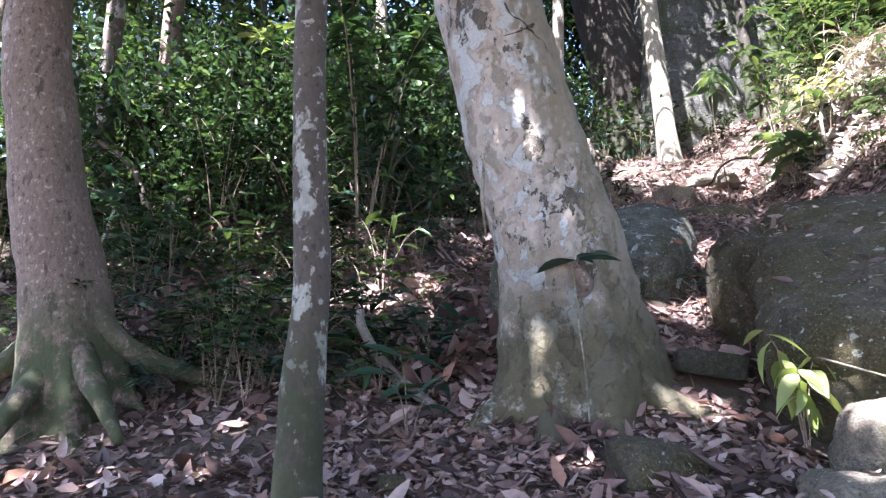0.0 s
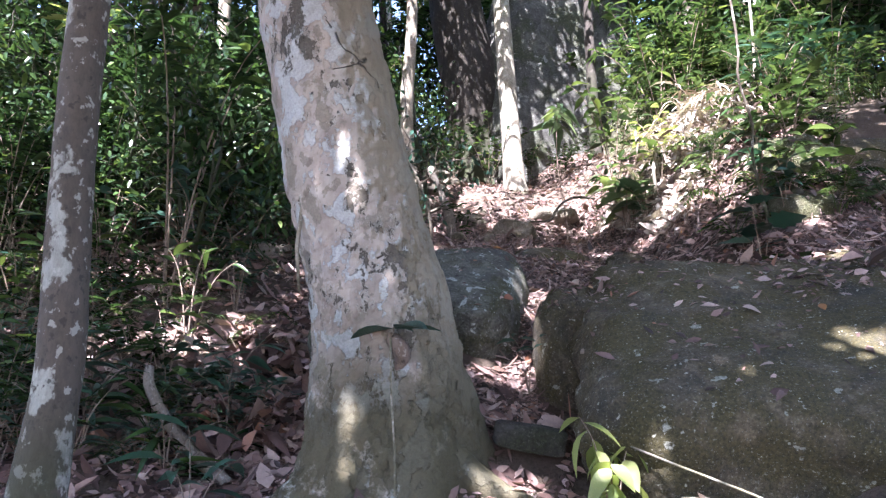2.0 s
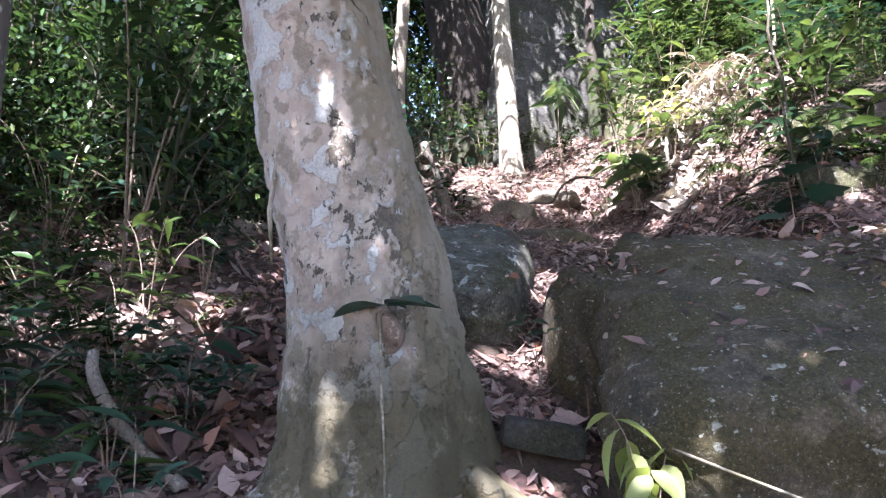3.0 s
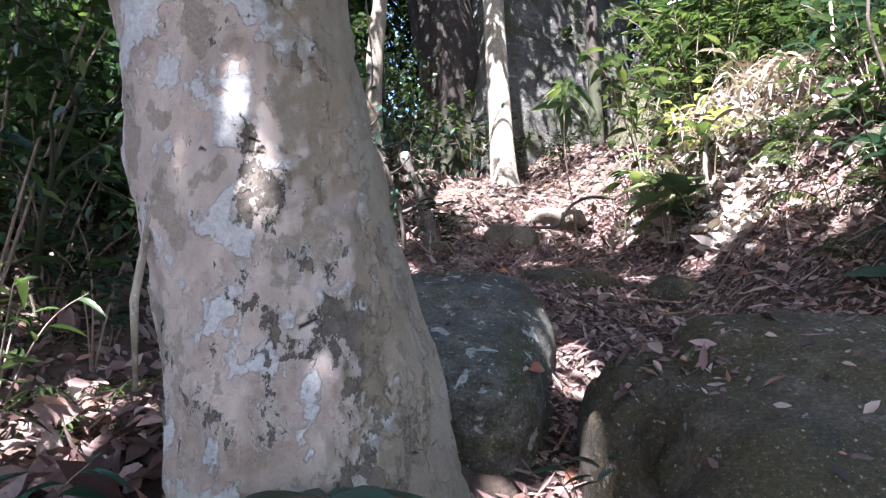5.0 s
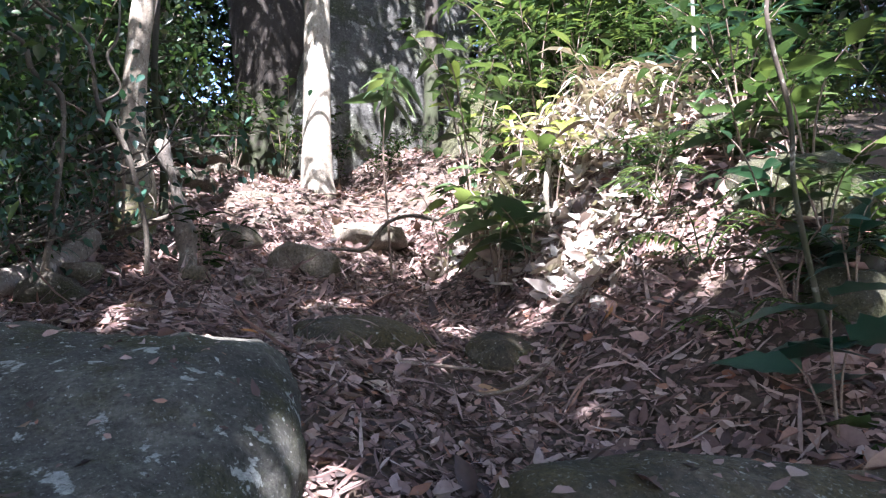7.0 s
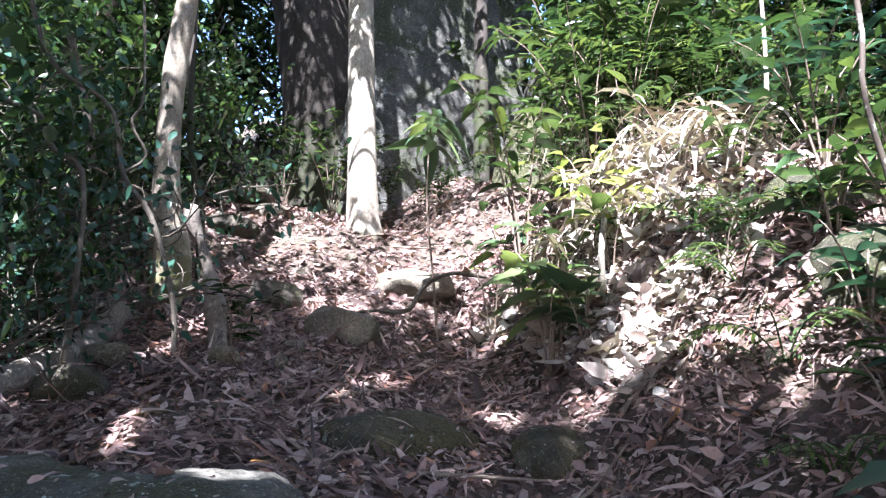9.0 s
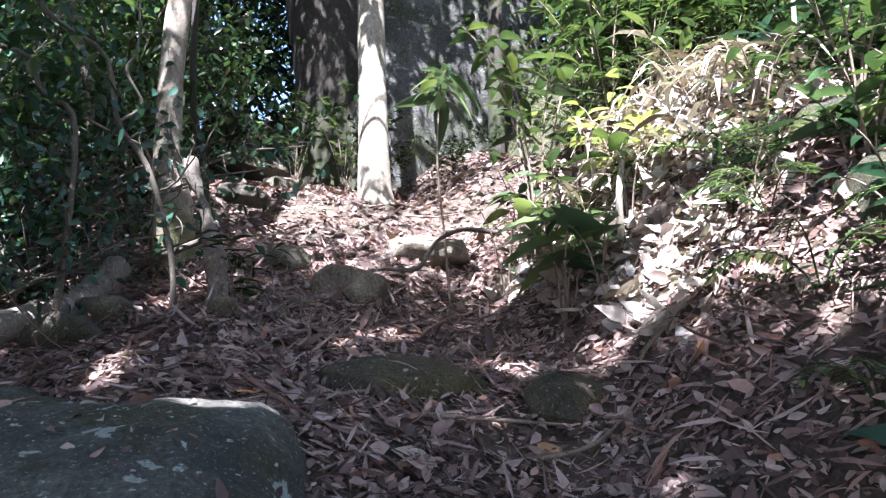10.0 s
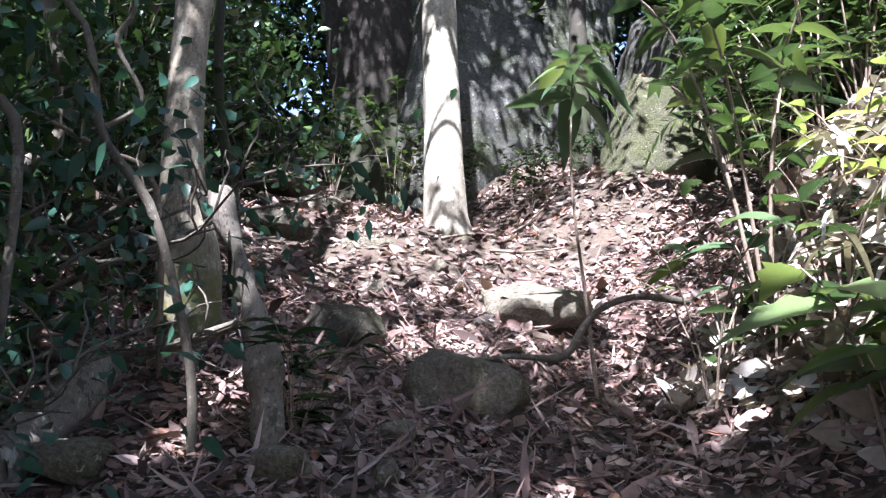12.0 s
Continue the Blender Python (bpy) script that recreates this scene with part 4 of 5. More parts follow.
for k in range(46):
    x, y = wild.uniform(4.8, 9.5), wild.uniform(9.5, 14)
    if abs(x - (1.75 + (y - 5.7) * 0.745)) < 0.95 and y < 11.4:
        continue
    low = 0.4 if x < 7.0 and 10.6 < y < 13.6 else 1.0   # low growth round the huge boulder
    scatter(KINDS[wild.choice((0, 1, 3))], x, y, wild.uniform(0.8, 1.5) * low)
for k in range(26):
    x, y = wild.uniform(6.2, 9), wild.uniform(4.8, 9)
    scatter(KINDS[wild.choice((0, 2, 3, 4))], x, y, wild.uniform(0.6, 1.3))
for k in range(40):    # the dark slope right of the mound
    x, y = wild.uniform(7, 12), wild.uniform(6, 14)
    scatter(KINDS[wild.choice((0, 1, 1, 5))], x, y, wild.uniform(1.2, 2.2))
for k in range(14):    # low growth over the mound's shaded side
    x, y = wild.uniform(4.9, 6.6), wild.uniform(5.4, 8.2)
    if x + y > 11.4 and not (x < 5.4 and y > 6.7):
        scatter(KINDS[wild.choice((0, 2, 3, 4, 4))], x, y, wild.uniform(0.3, 0.65))
for x, y, s in ((0.55, 9.0, 0.85), (0.1, 8.5, 0.8), (0.95, 10.2, 1.0), (0.3, 10.9, 1.2), (-0.4, 9.3, 1.1), (1.1, 11.6, 1.2), (1.5, 12.6, 1.1), (-0.3, 12, 1.4), (0.6, 7.8, 0.6), (1.3, 14.2, 1.5)):
    scatter(KINDS[5], x, y, s)
for x, y, s in ((3.3, 13.4, 0.9), (3.9, 13.0, 0.9), (4.6, 12.6, 0.6), (4.2, 12.2, 0.6), (3.45, 14.0, 1.3), (4.9, 12.0, 0.4), (2.4, 14.4, 0.9), (1.9, 13.6, 0.9), (5.2, 12.0, 0.4)):
    scatter(KINDS[wild.choice((0, 3))], x, y, s)

BARE = thicket("bare_thicket", on_ground(0.7, 8.7), "tangle of crooked bare branches with a few grey leaves", 107, 5, 1.2, 0.02, 0.08, 3, LEAF_BLUE, UNDER, True)
for x, y, s in ((0.3, 8.3, 1.0), (1.05, 9.2, 1.1), (0.6, 9.6, 1.2), (0.9, 8.25, 0.8), (1.2, 10.0, 1.2), (-0.2, 8.8, 1.3), (0.2, 7.7, 0.8)):
    scatter(BARE, x, y, s)

# bank of bamboo-like plants above the sunlit mound
BANK = "leafy plants on the bank"
BAMBOO = [plant("bamboo_shrub", on_ground(5.4, 8.5), "bright green bamboo-like plant with long narrow leaves", 121, 7, 1.7, 0.45, 0.3, 0.05, 230, 0.5, LEAF_FRESH, 0.15, group=BANK),
          frond_plant("palm_frond_plant", on_ground(5.9, 8.9), "green plant with arching feathery fronds", 122, 8, 1.2, 0.3, 14, LEAF_FRESH, BANK, 1.2, "plant", 0.035, 0.5)]
for k in range(24):
    x, y = wild.uniform(5.0, 7.6), wild.uniform(8.3, 10.2)
    if x < 2.75 + (y - 5.7) * 0.745:
        continue
    scatter(BAMBOO[k % 2], x, y, wild.uniform(0.65, 1.1))
for x, y, s in ((4.75, 8.5, 0.6), (6.5, 7.6, 0.6), (6.0, 8.2, 0.7)):
    scatter(BAMBOO[0], x, y, s)

# plants beside the trail
leafy_plant("broadleaf_shrub", on_ground(4.1, 8.05), "tall shrub with broad drooping green leaves beside the trail", 131, 5, 1.7, 0.26, 0.21, 0.095, 64, 0.6, LEAF_FRESH, 0.42, 0.011)
leafy_plant("broadleaf_shrub", on_ground(3.92, 7.6), "shrub with broad pale green leaves over dead litter", 132, 3, 0.6, 0.5, 0.26, 0.14, 14, 0.5, LEAF_PALE, 0.35, 0.009)
leafy_plant("broadleaf_shrub", on_ground(4.35, 7.45), "sunlit yellow-green shrub on the leafy mound", 135, 4, 0.55, 0.5, 0.2, 0.085, 30, 0.4, LEAF_YOUNG, 0.2, 0.008)
leafy_plant("broadleaf_shrub", on_ground(3.85, 7.35), "shrub with broad lobed green leaves over dead litter", 136, 3, 0.75, 0.3, 0.34, 0.26, 14, 0.5, LEAF_PALE, 0.4, 0.009, "lobed")
leafy_plant("broadleaf_shrub", on_ground(4.75, 5.75), "green shrub beside the large boulder", 137, 5, 0.75, 0.5, 0.2, 0.1, 44, 0.4, LEAF_FRESH, 0.25, 0.008)
leafy_plant("broadleaf_shrub", on_ground(5.5, 6.4), "shrub with broad lobed green leaves on the bank", 151, 4, 0.6, 0.5, 0.26, 0.18, 22, 0.5, LEAF_FRESH, 0.3, 0.008, "lobed")
leafy_plant("broadleaf_shrub", on_ground(5.0, 6.0), "low shrub with long green leaves in dead litter", 152, 5, 0.45, 0.6, 0.24, 0.07, 30, 0.5, LEAF_FRESH, 0.2, 0.007)
leafy_plant("broadleaf_shrub", on_ground(5.1, 6.4), "green shrub at the foot of the bank", 138, 5, 0.9, 0.5, 0.22, 0.09, 50, 0.5, LEAF_DEEP, 0.25, 0.008)
for k, (x, y, h, mat, text) in enumerate(((-0.5, 6.0, 0.8, LEAF_FRESH, "fresh green plant in the hollow"), (-1.1, 5.8, 0.7, LEAF_DEEP, "dark green plant in the hollow"), (-1.7, 6.1, 0.9, LEAF_FRESH, "fresh green plant under the trees"),
                                           (-2.3, 6.0, 0.8, LEAF_BLUE, "bluish plant under the trees"), (-0.2, 6.5, 0.9, LEAF_DEEP, "dark green plant under the trees"), (-1.3, 6.7, 1.2, LEAF_FRESH, "tall fresh green plant under the trees"),
                                           (-0.7, 7.1, 1.4, LEAF_FRESH, "tall fresh green plant under the trees"), (-2.2, 7.2, 1.5, LEAF_DEEP, "tall dark green plant under the trees"), (-0.15, 5.2, 0.6, LEAF_BLUE, "bluish plant beside the big tree"),
                                           (-1.6, 5.3, 0.5, LEAF_DEEP, "low dark plant beside the roots"))):
    leafy_plant("understorey_plant", on_ground(x, y), text, 180 + k, 4, h, 0.4, 0.24, 0.06, 30, 0.5, mat, 0.3, 0.007, category="plant")
leafy_plant("understorey_plant", on_ground(-2.2, 8.5), "tall plant with bright yellow-green leaves", 195, 2, 2.5, 0.08, 0.4, 0.09, 18, 0.4, LEAF_YOUNG, 0.9, 0.012, category="plant")
for k, (x, y, h, n, mat, text) in enumerate(((3.95, 8.25, 0.8, 14, LEAF_PALE, "sunlit green shrub beside the trail"), (4.15, 7.75, 0.7, 16, LEAF_FRESH, "sunlit green shrub on the mound's edge"),
                                              (4.55, 7.9, 0.6, 22, LEAF_YOUNG, "yellow-green shrub on the sunlit mound"), (4.0, 7.2, 0.45, 18, LEAF_PALE, "low green shrub over dead leaves"),
                                              (4.4, 6.5, 0.4, 18, LEAF_DEEP, "low shrub on the shaded bank"), (4.75, 6.7, 0.5, 20, LEAF_FRESH, "low green shrub on the bank"),
                                              (4.35, 5.7, 0.45, 20, LEAF_BLUE, "low bluish shrub beside the large boulder"), (4.6, 6.0, 0.5, 20, LEAF_DEEP, "low shrub beside the large boulder"),
                                              (5.0, 7.7, 0.5, 20, LEAF_FRESH, "green shrub on top of the mound"), (5.3, 6.9, 0.5, 20, LEAF_FRESH, "green shrub on the bank"), (4.1, 5.45, 0.35, 12, LEAF_FRESH, "low green plant behind the large boulder"))):
    leafy_plant("broadleaf_shrub", on_ground(x, y), text, 160 + k, 4, h, 0.55, 0.2, 0.075, n, 0.5, mat, 0.2, 0.007)
leafy_plant("broadleaf_shrub", (4.0, 5.0, 2.95), "low plant with lobed green leaves on the boulder's edge", 171, 3, 0.35, 0.5, 0.24, 0.18, 12, 0.4, LEAF_FRESH, 0.4, 0.007, "lobed")
leafy_plant("hanging_shrub", (5.6, 6.9, 5.3), "shrub with long pale leaves above the bank", 172, 4, 1.2, 0.4, 0.3, 0.065, 40, 0.5, LEAF_BLUE, 0.55, 0.01)
for k, (x, y, h, mat) in enumerate(((3.9, 7.35, 0.45, LEAF_PALE), (4.0, 7.95, 0.7, LEAF_PALE), (4.25, 7.25, 0.5, LEAF_FRESH), (4.15, 8.35, 0.8, LEAF_FRESH))):
    leafy_plant("broadleaf_shrub", on_ground(x, y), "low leafy shrub with long arching leaves beside the trail", 210 + k, 4, h, 0.5, 0.28, 0.11, 12, 0.6, mat, 0.25, 0.006)
for k, (x, y, h, mat) in enumerate(((-0.9, 4.9, 0.5, LEAF_BLUE), (-0.4, 4.75, 0.4, LEAF_DEEP), (-1.3, 5.1, 0.6, LEAF_DEEP), (-0.1, 5.0, 0.5, LEAF_DEEP), (-1.0, 5.4, 0.6, LEAF_BLUE), (-0.5, 5.3, 0.55, LEAF_DEEP), (-1.9, 5.2, 0.5, LEAF_DEEP), (-0.6, 5.7, 0.7, LEAF_DEEP))):
    leafy_plant("understorey_plant", on_ground(x, y), "low dark plant with strap-like leaves in the hollow", 230 + k, 5, h, 0.6, 0.28, 0.055, 26, 0.5, mat, 0.1, 0.006, category="plant")
for k in range(12):    # small growth on the mound
    x, y = wild.uniform(4.0, 5.7), wild.uniform(5.8, 8.2)
    scatter(KINDS[wild.choice((0, 2, 4, 3))], x, y, wild.uniform(0.18, 0.42), 0.4)
for k, (x, y, L) in enumerate(((4.15, 5.95, 0.45), (4.35, 6.35, 0.5), (3.95, 5.6, 0.4), (4.6, 5.6, 0.5), (4.55, 6.55, 0.45))):
    frond_plant("fern", on_ground(x, y), "small green fern on the shaded bank", 240 + k, 7, L, 0.1, 13, LEAF_FRESH, "", 0.7, "fern", 0.022)
# the bank right of the mound: ferns, broad leaves, withered fronds
for k, (x, y, L) in enumerate(((4.4, 5.35, 0.42), (4.75, 5.75, 0.3), (4.8, 5.4, 0.38), (5.1, 5.4, 0.38), (4.6, 5.15, 0.42))):
    frond_plant("fern", on_ground(x, y), "green fern on the shaded bank", 260 + k, 8, L, 0.11, 14, (LEAF_FRESH, LEAF_PALE)[k % 2], "", 0.8, "fern", 0.026)
for k, (x, y, h, mat) in enumerate(((4.45, 5.5, 0.4, LEAF_PALE), (4.8, 5.3, 0.5, LEAF_FRESH), (5.2, 5.2, 0.5, LEAF_PALE), (4.6, 6.1, 0.3, LEAF_PALE), (5.2, 5.8, 0.3, LEAF_FRESH), (4.2, 5.25, 0.45, LEAF_BLUE))):
    leafy_plant("broadleaf_shrub", on_ground(x, y), "low green shrub on the leafy bank", 280 + k, 4, h, 0.5, 0.2, 0.08, 24, 0.5, mat, 0.2, 0.006)
leafy_plant("broadleaf_shrub", (3.85, 5.15, 3.05), "plant with broad bluish lobed leaves behind the boulder", 290, 3, 0.6, 0.35, 0.3, 0.24, 8, 0.4, LEAF_BLUE, 0.5, 0.007, "lobed")
for k, (x, y) in enumerate(((4.35, 7.3), (4.7, 7.1), (4.95, 7.5), (4.55, 7.75), (5.2, 7.2), (4.2, 7.6), (4.9, 6.9), (5.3, 7.7), (4.45, 6.95))):
    plant("withered_fronds", on_ground(x, y), "tuft of withered bleached fronds hanging over the mound", 300 + k, 4, 0.42, 0.7, 0.34, 0.032, 40, 0.9, BLEACHED, 0.35, 0.006, category="dead fronds", fold=0.1)
leafy_plant("young_plant", on_ground(3.8, 8.9), "young plant with drooping broad leaves on a bare stem", 133, 1, 1.3, 0.1, 0.38, 0.11, 16, 0.9, LEAF_PALE, 0.84, 0.014, category="plant", rise=(-0.4, 0.3),
            lines=[[(0, 0, -0.1), (-0.04, 0.02, 0.5), (-0.1, 0.03, 1.2), (-0.06, 0.02, 1.95)]])
leafy_plant("seedling", on_ground(1.82, 3.72), "seedling with yellow-green leaves at the boulder's foot", 134, 4, 0.62, 0.35, 0.2, 0.1, 28, 0.8, LEAF_YOUNG, 0.4, 0.005, category="plant", rise=(-0.9, -0.1))
leafy_plant("seedling", on_ground(-0.2, 4.3), "dark green seedling in the hollow", 139, 3, 0.5, 0.5, 0.24, 0.06, 15, 0.5, LEAF_BLUE, 0.4, 0.005, category="plant")
leafy_plant("seedling", on_ground(-0.9, 4.6), "dark green seedling in the hollow", 140, 3, 0.6, 0.5, 0.26, 0.06, 16, 0.5, LEAF_DEEP, 0.4, 0.005, category="plant")
leafy_plant("seedling", on_ground(2.18, 8.35), "small green plant at the stump's foot", 141, 8, 0.4, 0.6, 0.17, 0.035, 56, 0.5, LEAF_DEEP, 0.2, 0.004, category="plant")
leafy_plant("seedling", (1.75, 4.72, 2.3), "small bluish seedling between the stones", 142, 3, 0.3, 0.5, 0.13, 0.05, 9, 0.4, LEAF_BLUE, 0.4, 0.004, category="plant")


# ---- stumps, logs, sticks, vines ----
def stick(name, line, r0, r1, mat, label, category="stick", rough=0.1, segs=10, rows=24):
    line = np.array(line, float)
    g = Geo().tube(bend(line - line[0], rows), np.linspace(r0, r1, rows), segs, None, r0 * rough, int(abs(line[0][0]) * 100))
    ob = part(name, g, mat)
    ob.location = line[0]
    return tagged(ob, label, category)


def zg(x, y, dz):
    return (x, y, float(H(x, y)) + dz)


stick("tree_stump", [(2.1, 8.3, 4.0), (2.05, 8.33, 4.45), (1.96, 8.42, 4.82), (1.87, 8.5, 5.1)], 0.062, 0.045, WOOD, "broken leaning stump with grey bark", "stump", 0.7, 18, 40)
stick("fallen_log", [zg(1.5, 8.75, 0.14), zg(1.35, 8.5, 0.08), zg(1.05, 8.05, 0.06), zg(0.5, 7.7, 0.06), zg(-0.3, 7.5, 0.05)], 0.085, 0.1, WOOD, "crooked fallen log on leaf litter", "log", 0.4, 18, 40)
stick("fallen_branch", [zg(1.3, 8.95, 0.1), zg(1.6, 8.85, 0.12), (2.04, 8.5, 4.62)], 0.03, 0.02, LIANA_BARK, "thin dark branch lying against the stump", "branch")
stick("fallen_branch", [(3.05, 8.72, 4.5), (3.2, 8.68, 4.53), (3.42, 8.6, 4.53), (3.5, 8.54, 4.66), (3.58, 8.5, 4.75), (3.72, 8.42, 4.8), (3.95, 8.36, 4.78)], 0.013, 0.017, LIANA_BARK, "bent dark branch over a trail stone", "branch", 0.5)
stick("leaning_branch", [zg(1.0, 9.6, 0.0), (0.9, 9.3, 5.2), (1.2, 9.2, 5.55), (1.0, 9.0, 6.4)], 0.05, 0.03, LIANA_BARK, "crooked dark branch among shrubs", "branch", 0.3)
stick("leaning_sapling", [zg(2.05, 9.6, -0.1), (2.0, 9.6, 5.4), (1.86, 9.6, 6.2), (1.8, 9.6, 8.5)], 0.04, 0.02, DARK_BARK, "thin dark sapling behind a mottled tree", "sapling")
stick("liana", [zg(4.1, 5.3, -0.05), (4.04, 5.3, 3.79), (3.99, 5.3, 4.18), (4.02, 5.3, 4.5), (3.94, 5.3, 4.9), (3.97, 5.3, 5.4), (3.9, 5.4, 7.5)], 0.014, 0.009, THIN_BARK, "thin woody vine hanging over the bank", "vine")
stick("leaning_sapling", [zg(5.35, 7.1, 0.0), (5.36, 7.0, 5.6), (5.45, 7.0, 6.4), (5.5, 7.0, 8.5)], 0.018, 0.012, WHITE_BARK, "thin pale sapling on the mound", "sapling")
stick("hanging_root", [(0.79, 4.16, 2.5), (0.79, 4.12, 2.2), (0.8, 4.06, 1.9), (0.79, 3.98, 1.62)], 0.006, 0.005, WHITE_BARK, "thin pale root hanging down the big trunk", "root")
stick("creeper", [(1.9, 3.8, 1.95), (2.1, 3.6, 1.84), (2.4, 3.42, 1.7), (2.8, 3.25, 1.5)], 0.006, 0.006, WHITE_BARK, "thin pale creeper across the boulder's foot", "vine")
stick("dead_stick", [zg(4.15, 7.2, 0.0), (4.13, 7.18, 4.7), (4.18, 7.2, 4.95)], 0.022, 0.018, WHITE_BARK, "pale dead stick standing in the mound", "stick")
for k, (x, y, a, L) in enumerate(((2.6, 6.9, 0.3, 0.5), (3.1, 6.7, -0.1, 0.7), (2.3, 6.9, 1.9, 0.5), (3.5, 6.5, 0.1, 0.8), (2.8, 7.6, 0.4, 0.5), (3.3, 7.6, 1.0, 0.5), (4.2, 6.5, -0.5, 0.8), (1.2, 7.2, 0.4, 0.5), (0.2, 4.0, 0.6, 0.6),
                                  (-0.6, 4.2, 0.2, 0.7), (1.1, 7.4, -0.4, 0.4), (4.4, 6.2, 0.4, 0.7), (3.9, 10.9, 0.3, 0.5), (4.3, 10.6, -0.3, 0.6), (4.6, 11.2, 0.5, 0.6))):
    dx, dy = math.cos(a) * L / 2, math.sin(a) * L / 2
    stick("fallen_twig", [zg(x - dx, y - dy, 0.03), zg(x + dy * 0.1, y, 0.045), zg(x + dx, y + dy, 0.035)], 0.012, 0.006, TWIG, "dry fallen twig on leaf litter", "twig", 0.2, 6, 10)
stick("liana", [(0.8, 8.3, 6.4), (1.0, 8.3, 5.87), (1.35, 8.3, 5.63), (1.46, 8.3, 5.21), (1.65, 8.3, 4.94), (1.82, 8.3, 4.4), (1.84, 8.3, 4.0)], 0.013, 0.018, LIANA_BARK, "dark crooked liana hanging before a tree", "vine", 0.4)
stick("liana", [(1.46, 8.3, 5.22), (1.58, 8.28, 5.34), (1.48, 8.25, 5.53), (1.53, 8.25, 5.75), (1.45, 8.3, 6.6)], 0.01, 0.008, LIANA_BARK, "dark twisted liana hanging before a tree", "vine", 0.4)
stick("liana", [(0.5, 8.0, 5.5), (0.69, 8.0, 5.47), (1.01, 8.0, 5.41), (1.1, 8.0, 5.22), (1.27, 8.0, 5.08), (1.3, 8.0, 4.5), (1.28, 8.05, 3.95)], 0.013, 0.02, LIANA_BARK, "dark crooked branch bowed over the log", "vine", 0.4)
stick("leaning_branch", [(1.1, 8.8, 5.46), (1.24, 8.8, 5.4), (1.41, 8.8, 5.32), (1.64, 8.8, 5.16), (1.72, 8.85, 4.3)], 0.008, 0.012, TWIG, "thin pale arching twig beside a tree", "branch")
stick("dead_sapling", [zg(-4.1, 8.0, -0.1), (-4.08, 8.0, 4.71), (-4.05, 8.0, 5.73), (-4.02, 8.0, 7.2)], 0.06, 0.045, LTREE_BARK, "pale thin trunk behind the brown tree", "sapling")
stick("dead_branch", [(-3.6, 7.0, 4.6), (-3.3, 7.0, 4.4), (-3.12, 7.0, 4.19), (-2.96, 7.0, 3.73), zg(-2.9, 7.0, -0.05)], 0.03, 0.035, WOOD, "broken pale branch among shrubs", "branch", 0.3)
stick("dead_branch", [zg(-3.25, 6.5, -0.05), (-3.16, 6.5, 3.34), (-3.02, 6.5, 3.83)], 0.018, 0.012, WHITE_BARK, "bare pale stick among shrubs", "stick")
stick("surface_root", [(-0.56, 4.95, 2.4), (-0.54, 4.9, 2.27), (-0.41, 4.88, 2.06), (-0.26, 4.85, 1.9), (-0.05, 4.75, 1.72)], 0.028, 0.04, WOOD, "thick bent root in the hollow", "root", 0.3)
stick("dead_branch", [(4.3, 5.75, 3.75), (4.5, 5.5, 3.6), (4.62, 5.2, 3.35), (4.7, 4.85, 3.12)], 0.022, 0.016, WOOD, "pale dead branch lying beside the large boulder", "branch", 0.3)
stick("dead_branch", [(3.85, 5.42, 3.3), (4.3, 5.3, 3.35), (4.75, 5.2, 3.5)], 0.012, 0.009, TWIG, "thin dry branch lying behind the large boulder", "branch", 0.3)
stick("fallen_branch", [(4.85, 6.5, 4.85), (4.68, 6.2, 4.62), (4.55, 5.9, 4.33), (4.4, 5.6, 4.08), (4.3, 5.2, 3.85)], 0.035, 0.05, DARK_BARK, "thick dark branch lying down the leafy bank", "branch", 0.3, 12, 30)
# bark strip and knot on the big tree, and the two leaves that grow from it
strip = thing("bark_strip", (0.3, 4.5, 2.8), "loose pale strip of bark at the trunk's edge", "bark")
part("strip", Geo().tube([(0, 0, 0), (-0.02, -0.03, 0.25), (0.0, -0.02, 0.5), (-0.03, 0.0, 0.85), (-0.1, 0.0, 1.2)], [0.006, 0.012, 0.011, 0.012, 0.005], 6, None, 0.006), WHITE_BARK, strip)
big_tree = bpy.data.objects["leaning_tree"]
burr = np.array([(0.8, 4.22, 2.52), (0.83, 4.18, 2.46), (0.86, 4.19, 2.4), (0.83, 4.22, 2.33)]) - np.array(big_tree.location)
part("knot", Geo().tube(bend(burr, 14), 0.045 * np.sin(np.linspace(0.4, 2.7, 14)), 12, None, 0.022, 5), BROWN_BARK, big_tree, "reddish brown ragged knot")
leafy_plant("trunk_sprout", (0.8, 4.14, 2.52), "dark green leaves sprouting from the big trunk", 151, 1, 0.1, 0.2, 0.27, 0.11, 4, 0.1, LEAF_BLUE, 0.6, 0.006, category="plant", rise=(0.0, 0.15), lines=[[(0, 0.06, -0.03), (0, 0.0, 0.0), (0, -0.03, 0.02), (0, -0.05, 0.03)]])


# ---- leaf litter ----
from mathutils.bvhtree import BVHTree
verts, faces = [], []
for v, f in BLOCKERS:
    off = len(verts)
    verts += v
    faces += [tuple(i + off for i in p) for p in f]
STONES = BVHTree.FromPolygons(verts, faces)


def surface(x, y):
    """Height and normal of the ground, or of the stone that lies on it."""
    z = float(H(x, y)) + 0.035 * noise.noise(Vector((x, y, 0)) * 2.6)
    hit = STONES.ray_cast(Vector((x, y, z + 3.5)), Vector((0, 0, -1)))
    if hit[0] is not None and hit[0].z > z:
        return hit[0].z, hit[1], True
    e = 0.06
    slope = Vector((float(H(x - e, y) - H(x + e, y)), float(H(x, y - e) - H(x, y + e)), 2 * e))
    return z, slope.normalized(), False


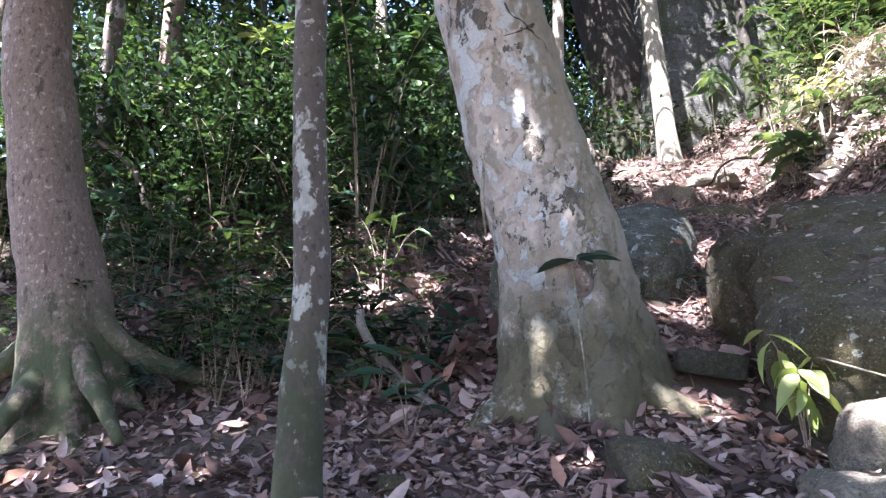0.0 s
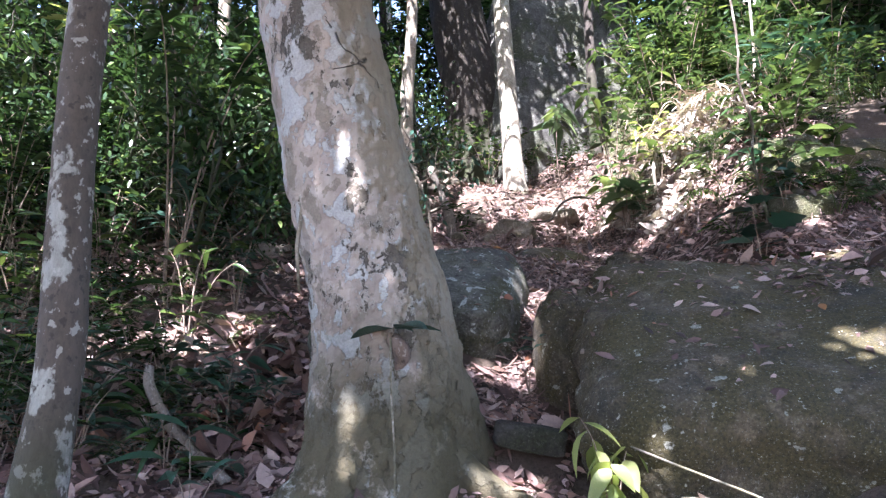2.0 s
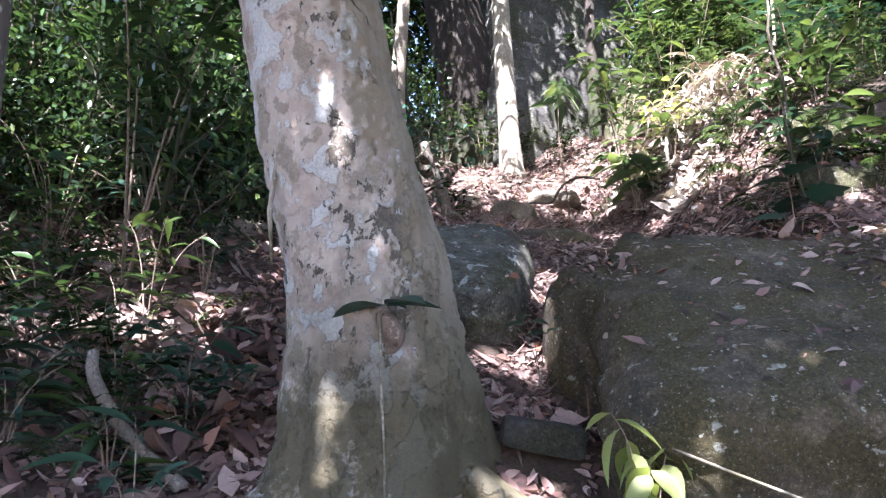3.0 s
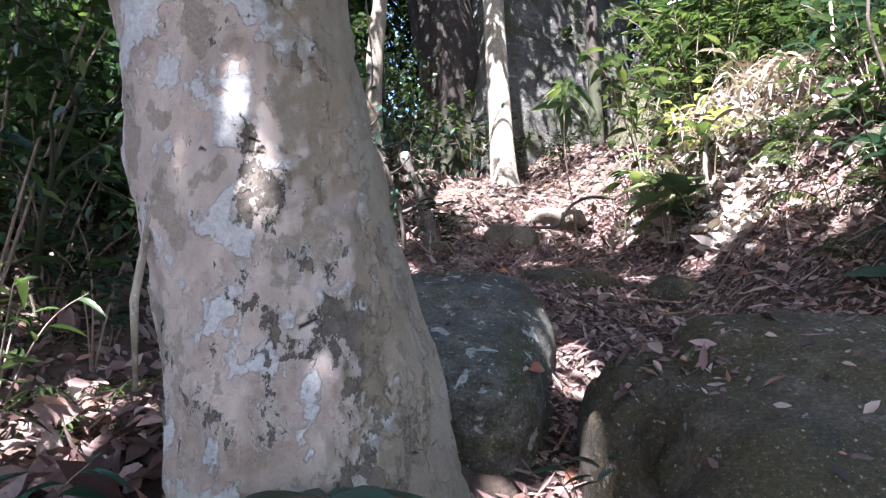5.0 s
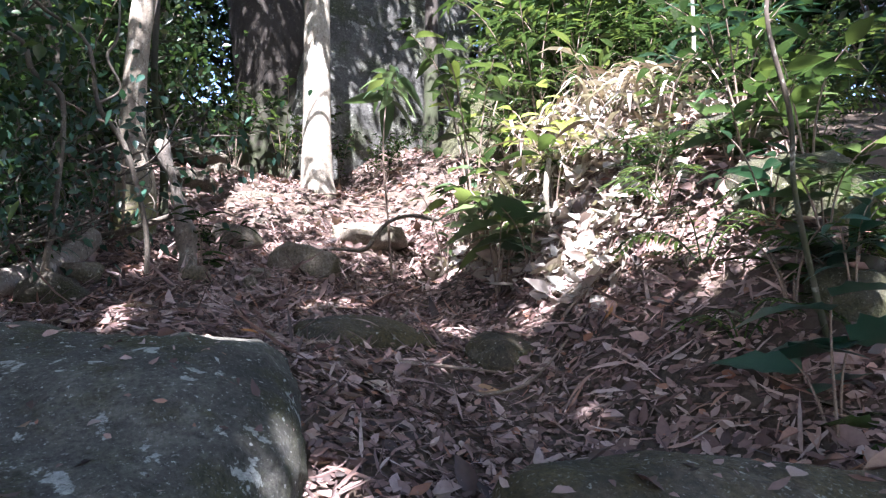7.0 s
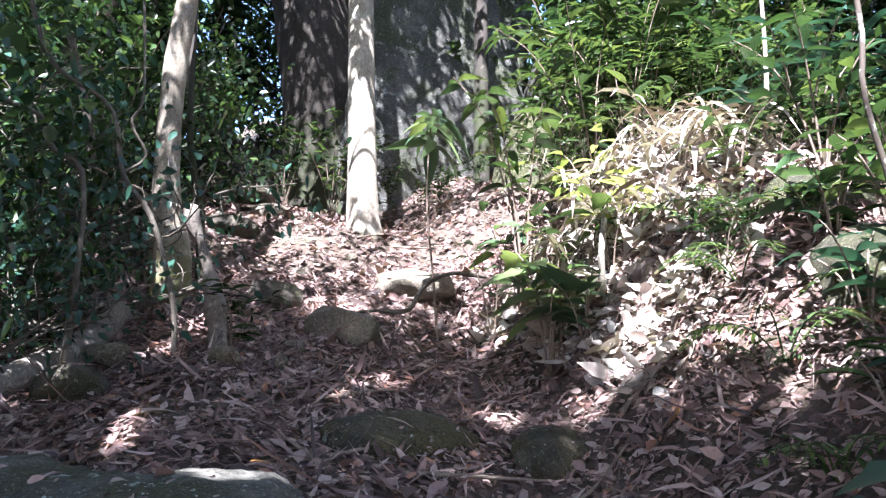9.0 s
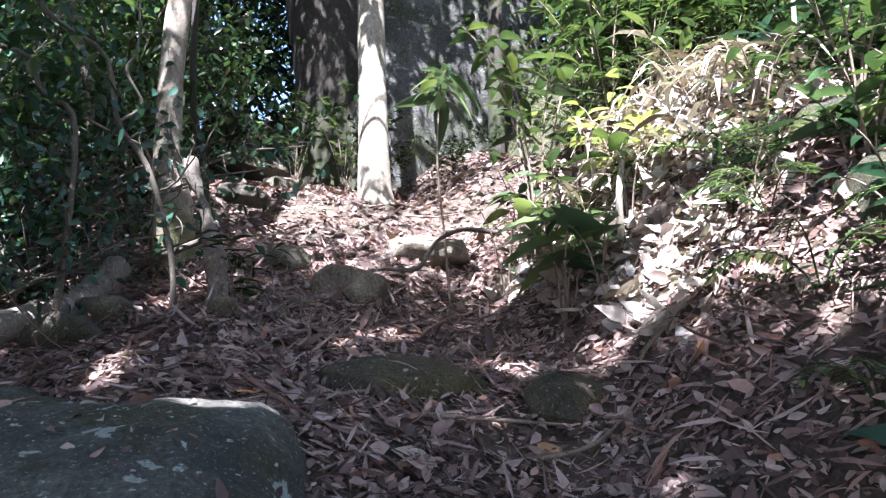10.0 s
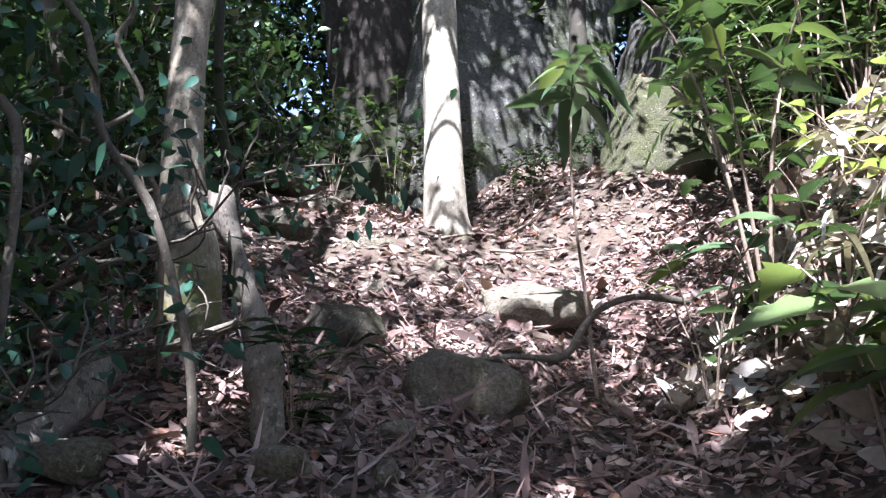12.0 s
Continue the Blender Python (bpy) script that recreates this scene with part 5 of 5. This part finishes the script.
def litter(name, n, x0, x1, y0, y1, size, label, seed, on_rock=0.025, lite=False, mat=LITTER, pile=0.04, tilt=0.33, narrow=(0.3, 0.6)):
    rng = np.random.default_rng(seed)
    pts, nn = [], []
    for x, y in zip(rng.uniform(x0, x1, n), rng.uniform(y0, y1, n)):
        if noise.noise(Vector((x, y, 3)) * 1.3) < -0.4 and rng.random() < 0.6:
            continue
        z, ni, stone = surface(x, y)
        if stone and (rng.random() > on_rock or ni.z < 0.6):
            continue
        pts.append((x, y, z + (rng.uniform(0.003, pile) if not stone else 0.006)))
        nn.append(tuple(ni))
    m = len(pts)
    normal = unit(np.array(nn) + rng.normal(0, tilt, (m, 3)))
    a = rng.uniform(0, 6.283, m)
    ax = np.stack((np.cos(a), np.sin(a), np.zeros(m)), 1)
    ax = unit(ax - (ax * normal).sum(1)[:, None] * normal)
    L = size * np.exp(rng.normal(0, 0.42, m))
    g = Geo()
    leaves(g, np.array(pts), ax, normal, L, L * rng.uniform(*narrow, m), rng.normal(0.0, 0.22, m), rng.uniform(-0.5, 0.9, m)[:, None], lite)
    return tagged(part(name, g, mat), label, "leaf litter", kind="stuff")


litter("leaf_litter", 62000, 0.3, 5.6, 4.6, 10.2, 0.047, "curled brown dead leaves covering the trail", 201)
litter("leaf_litter", 12000, -0.6, 3.0, 2.3, 5.4, 0.068, "curled brown dead leaves round the big tree", 202)
litter("leaf_litter", 19000, -4.2, 0.4, 2.6, 9.0, 0.075, "brown dead leaves under the shrubs", 203)
litter("leaf_litter", 20000, -1.0, 7.0, 9.8, 15.0, 0.065, "brown dead leaves further up the slope", 204, lite=True)
litter("dry_leaf_heap", 9000, 3.9, 6.0, 6.6, 8.6, 0.075, "heap of bleached dead leaves on the mound", 205, pile=0.07, tilt=0.4, mat=BLEACHED)
litter("dry_leaf_heap", 2600, 3.95, 5.8, 6.4, 8.5, 0.088, "large bleached dead leaves piled on the mound", 215, pile=0.16, tilt=0.8, mat=BLEACHED)
litter("leaf_litter", 110, 1.98, 2.42, 4.65, 5.2, 0.045, "dead leaves lying in the broken boulder's hollow", 216, on_rock=1.0, pile=0.03)
litter("twig_litter", 16000, 0.2, 5.0, 4.6, 10.2, 0.11, "thin dry twigs and leaf stalks on the trail", 206, 0.01, pile=0.06, narrow=(0.04, 0.1))

litter("leaf_litter", 1500, -0.4, 0.5, 4.9, 6.1, 0.1, "heap of large dead leaves against the bank", 207, pile=0.3, tilt=0.9)

litter("leaf_litter", 1100, 3.3, 4.9, 4.0, 5.4, 0.058, "dead leaves gathered on the large boulder", 208, on_rock=1.0, pile=0.05)

litter("leaf_litter", 15000, -6.0, 8.0, -4.0, 3.0, 0.1, "brown dead leaves on the lower slope", 209, lite=True)

litter("leaf_litter", 520, 2.2, 4.3, 3.4, 4.9, 0.05, "dead leaves scattered on the large boulder", 217, on_rock=0.4, pile=0.02)

# large dead leaves that lie by themselves
DEAD = [leaf_material("large_dead_leaf", ((0.0, (0.2, 0.12, 0.095)), (0.4, (0.36, 0.25, 0.21)), (0.7, (0.46, 0.36, 0.31)), (0.85, (0.4, 0.2, 0.07)), (1.0, (0.28, 0.1, 0.06))), 0.6, 0.12, 12)]
ON_STONES = [(2.46, 3.84, 0.17, 0.2), (2.9, 4.1, 0.2, -0.5), (1.98, 4.35, 0.12, 0.8), (2.2, 4.9, 0.2, 1.2), (3.0, 4.7, 0.15, 0.4), (2.7, 3.6, 0.13, 2.2), (3.3, 3.9, 0.18, 1.1), (3.5, 4.6, 0.16, 0.1), (3.5, 4.75, 0.2, 0.9),
             (1.6, 6.3, 0.12, 0.7), (2.05, 6.45, 0.14, 0.2), (2.25, 5.15, 0.15, 2.4), (2.25, 4.85, 0.13, 0.3)]
ON_TRAIL = [(2.58, 6.42, 0.3, -0.4), (1.6, 7.2, 0.26, 0.3), (1.3, 7.0, 0.2, 2.0), (3.2, 6.5, 0.18, 0.5), (2.4, 7.2, 0.16, 1.5), (3.4, 7.0, 0.17, 2.6), (1.05, 7.6, 0.2, 0.3), (1.7, 7.5, 0.16, 2.2), (2.9, 7.9, 0.16, 0.9),
            (3.3, 8.1, 0.15, 0.2), (3.6, 7.4, 0.2, 1.2), (1.2, 8.1, 0.14, 0.4), (3.9, 6.3, 0.18, 2.4), (4.1, 6.0, 0.16, 0.2), (3.1, 7.2, 0.14, 0.8), (2.1, 5.6, 0.15, 0.2)]
BY_TREES = [(-2.2, 3.7, 0.26, 0.3), (-0.9, 3.5, 0.2, 1.3), (0.9, 3.9, 0.13, 0.3), (1.6, 5.0, 0.14, 2.0), (1.75, 5.2, 0.15, 1.0)]
for k, (x, y, L, a) in enumerate(ON_STONES + ON_TRAIL + BY_TREES):
    L *= 0.6 if k < len(ON_STONES) else 0.9
    z, ni, stone = surface(x, y)
    ob = part("dead_leaf", blade(DEAD[0], "pointed", (0.15, 0.4)[k % 2]), DEAD[0])
    ax = Vector((math.cos(a), math.sin(a), 0))
    ax = ax - ni * ax.dot(ni)
    ob.matrix_world = leaf_pose((x, y, z + 0.035), ax, ni + Vector((0.15 * math.sin(k * 3), 0.15 * math.cos(k * 5), 0)), L, L * (0.42, 0.55, 0.5)[k % 3])
    tagged(ob, "large curled dead leaf lying on stone" if stone else "large curled dead leaf lying on leaf litter", "dead leaf", "large dead leaves")
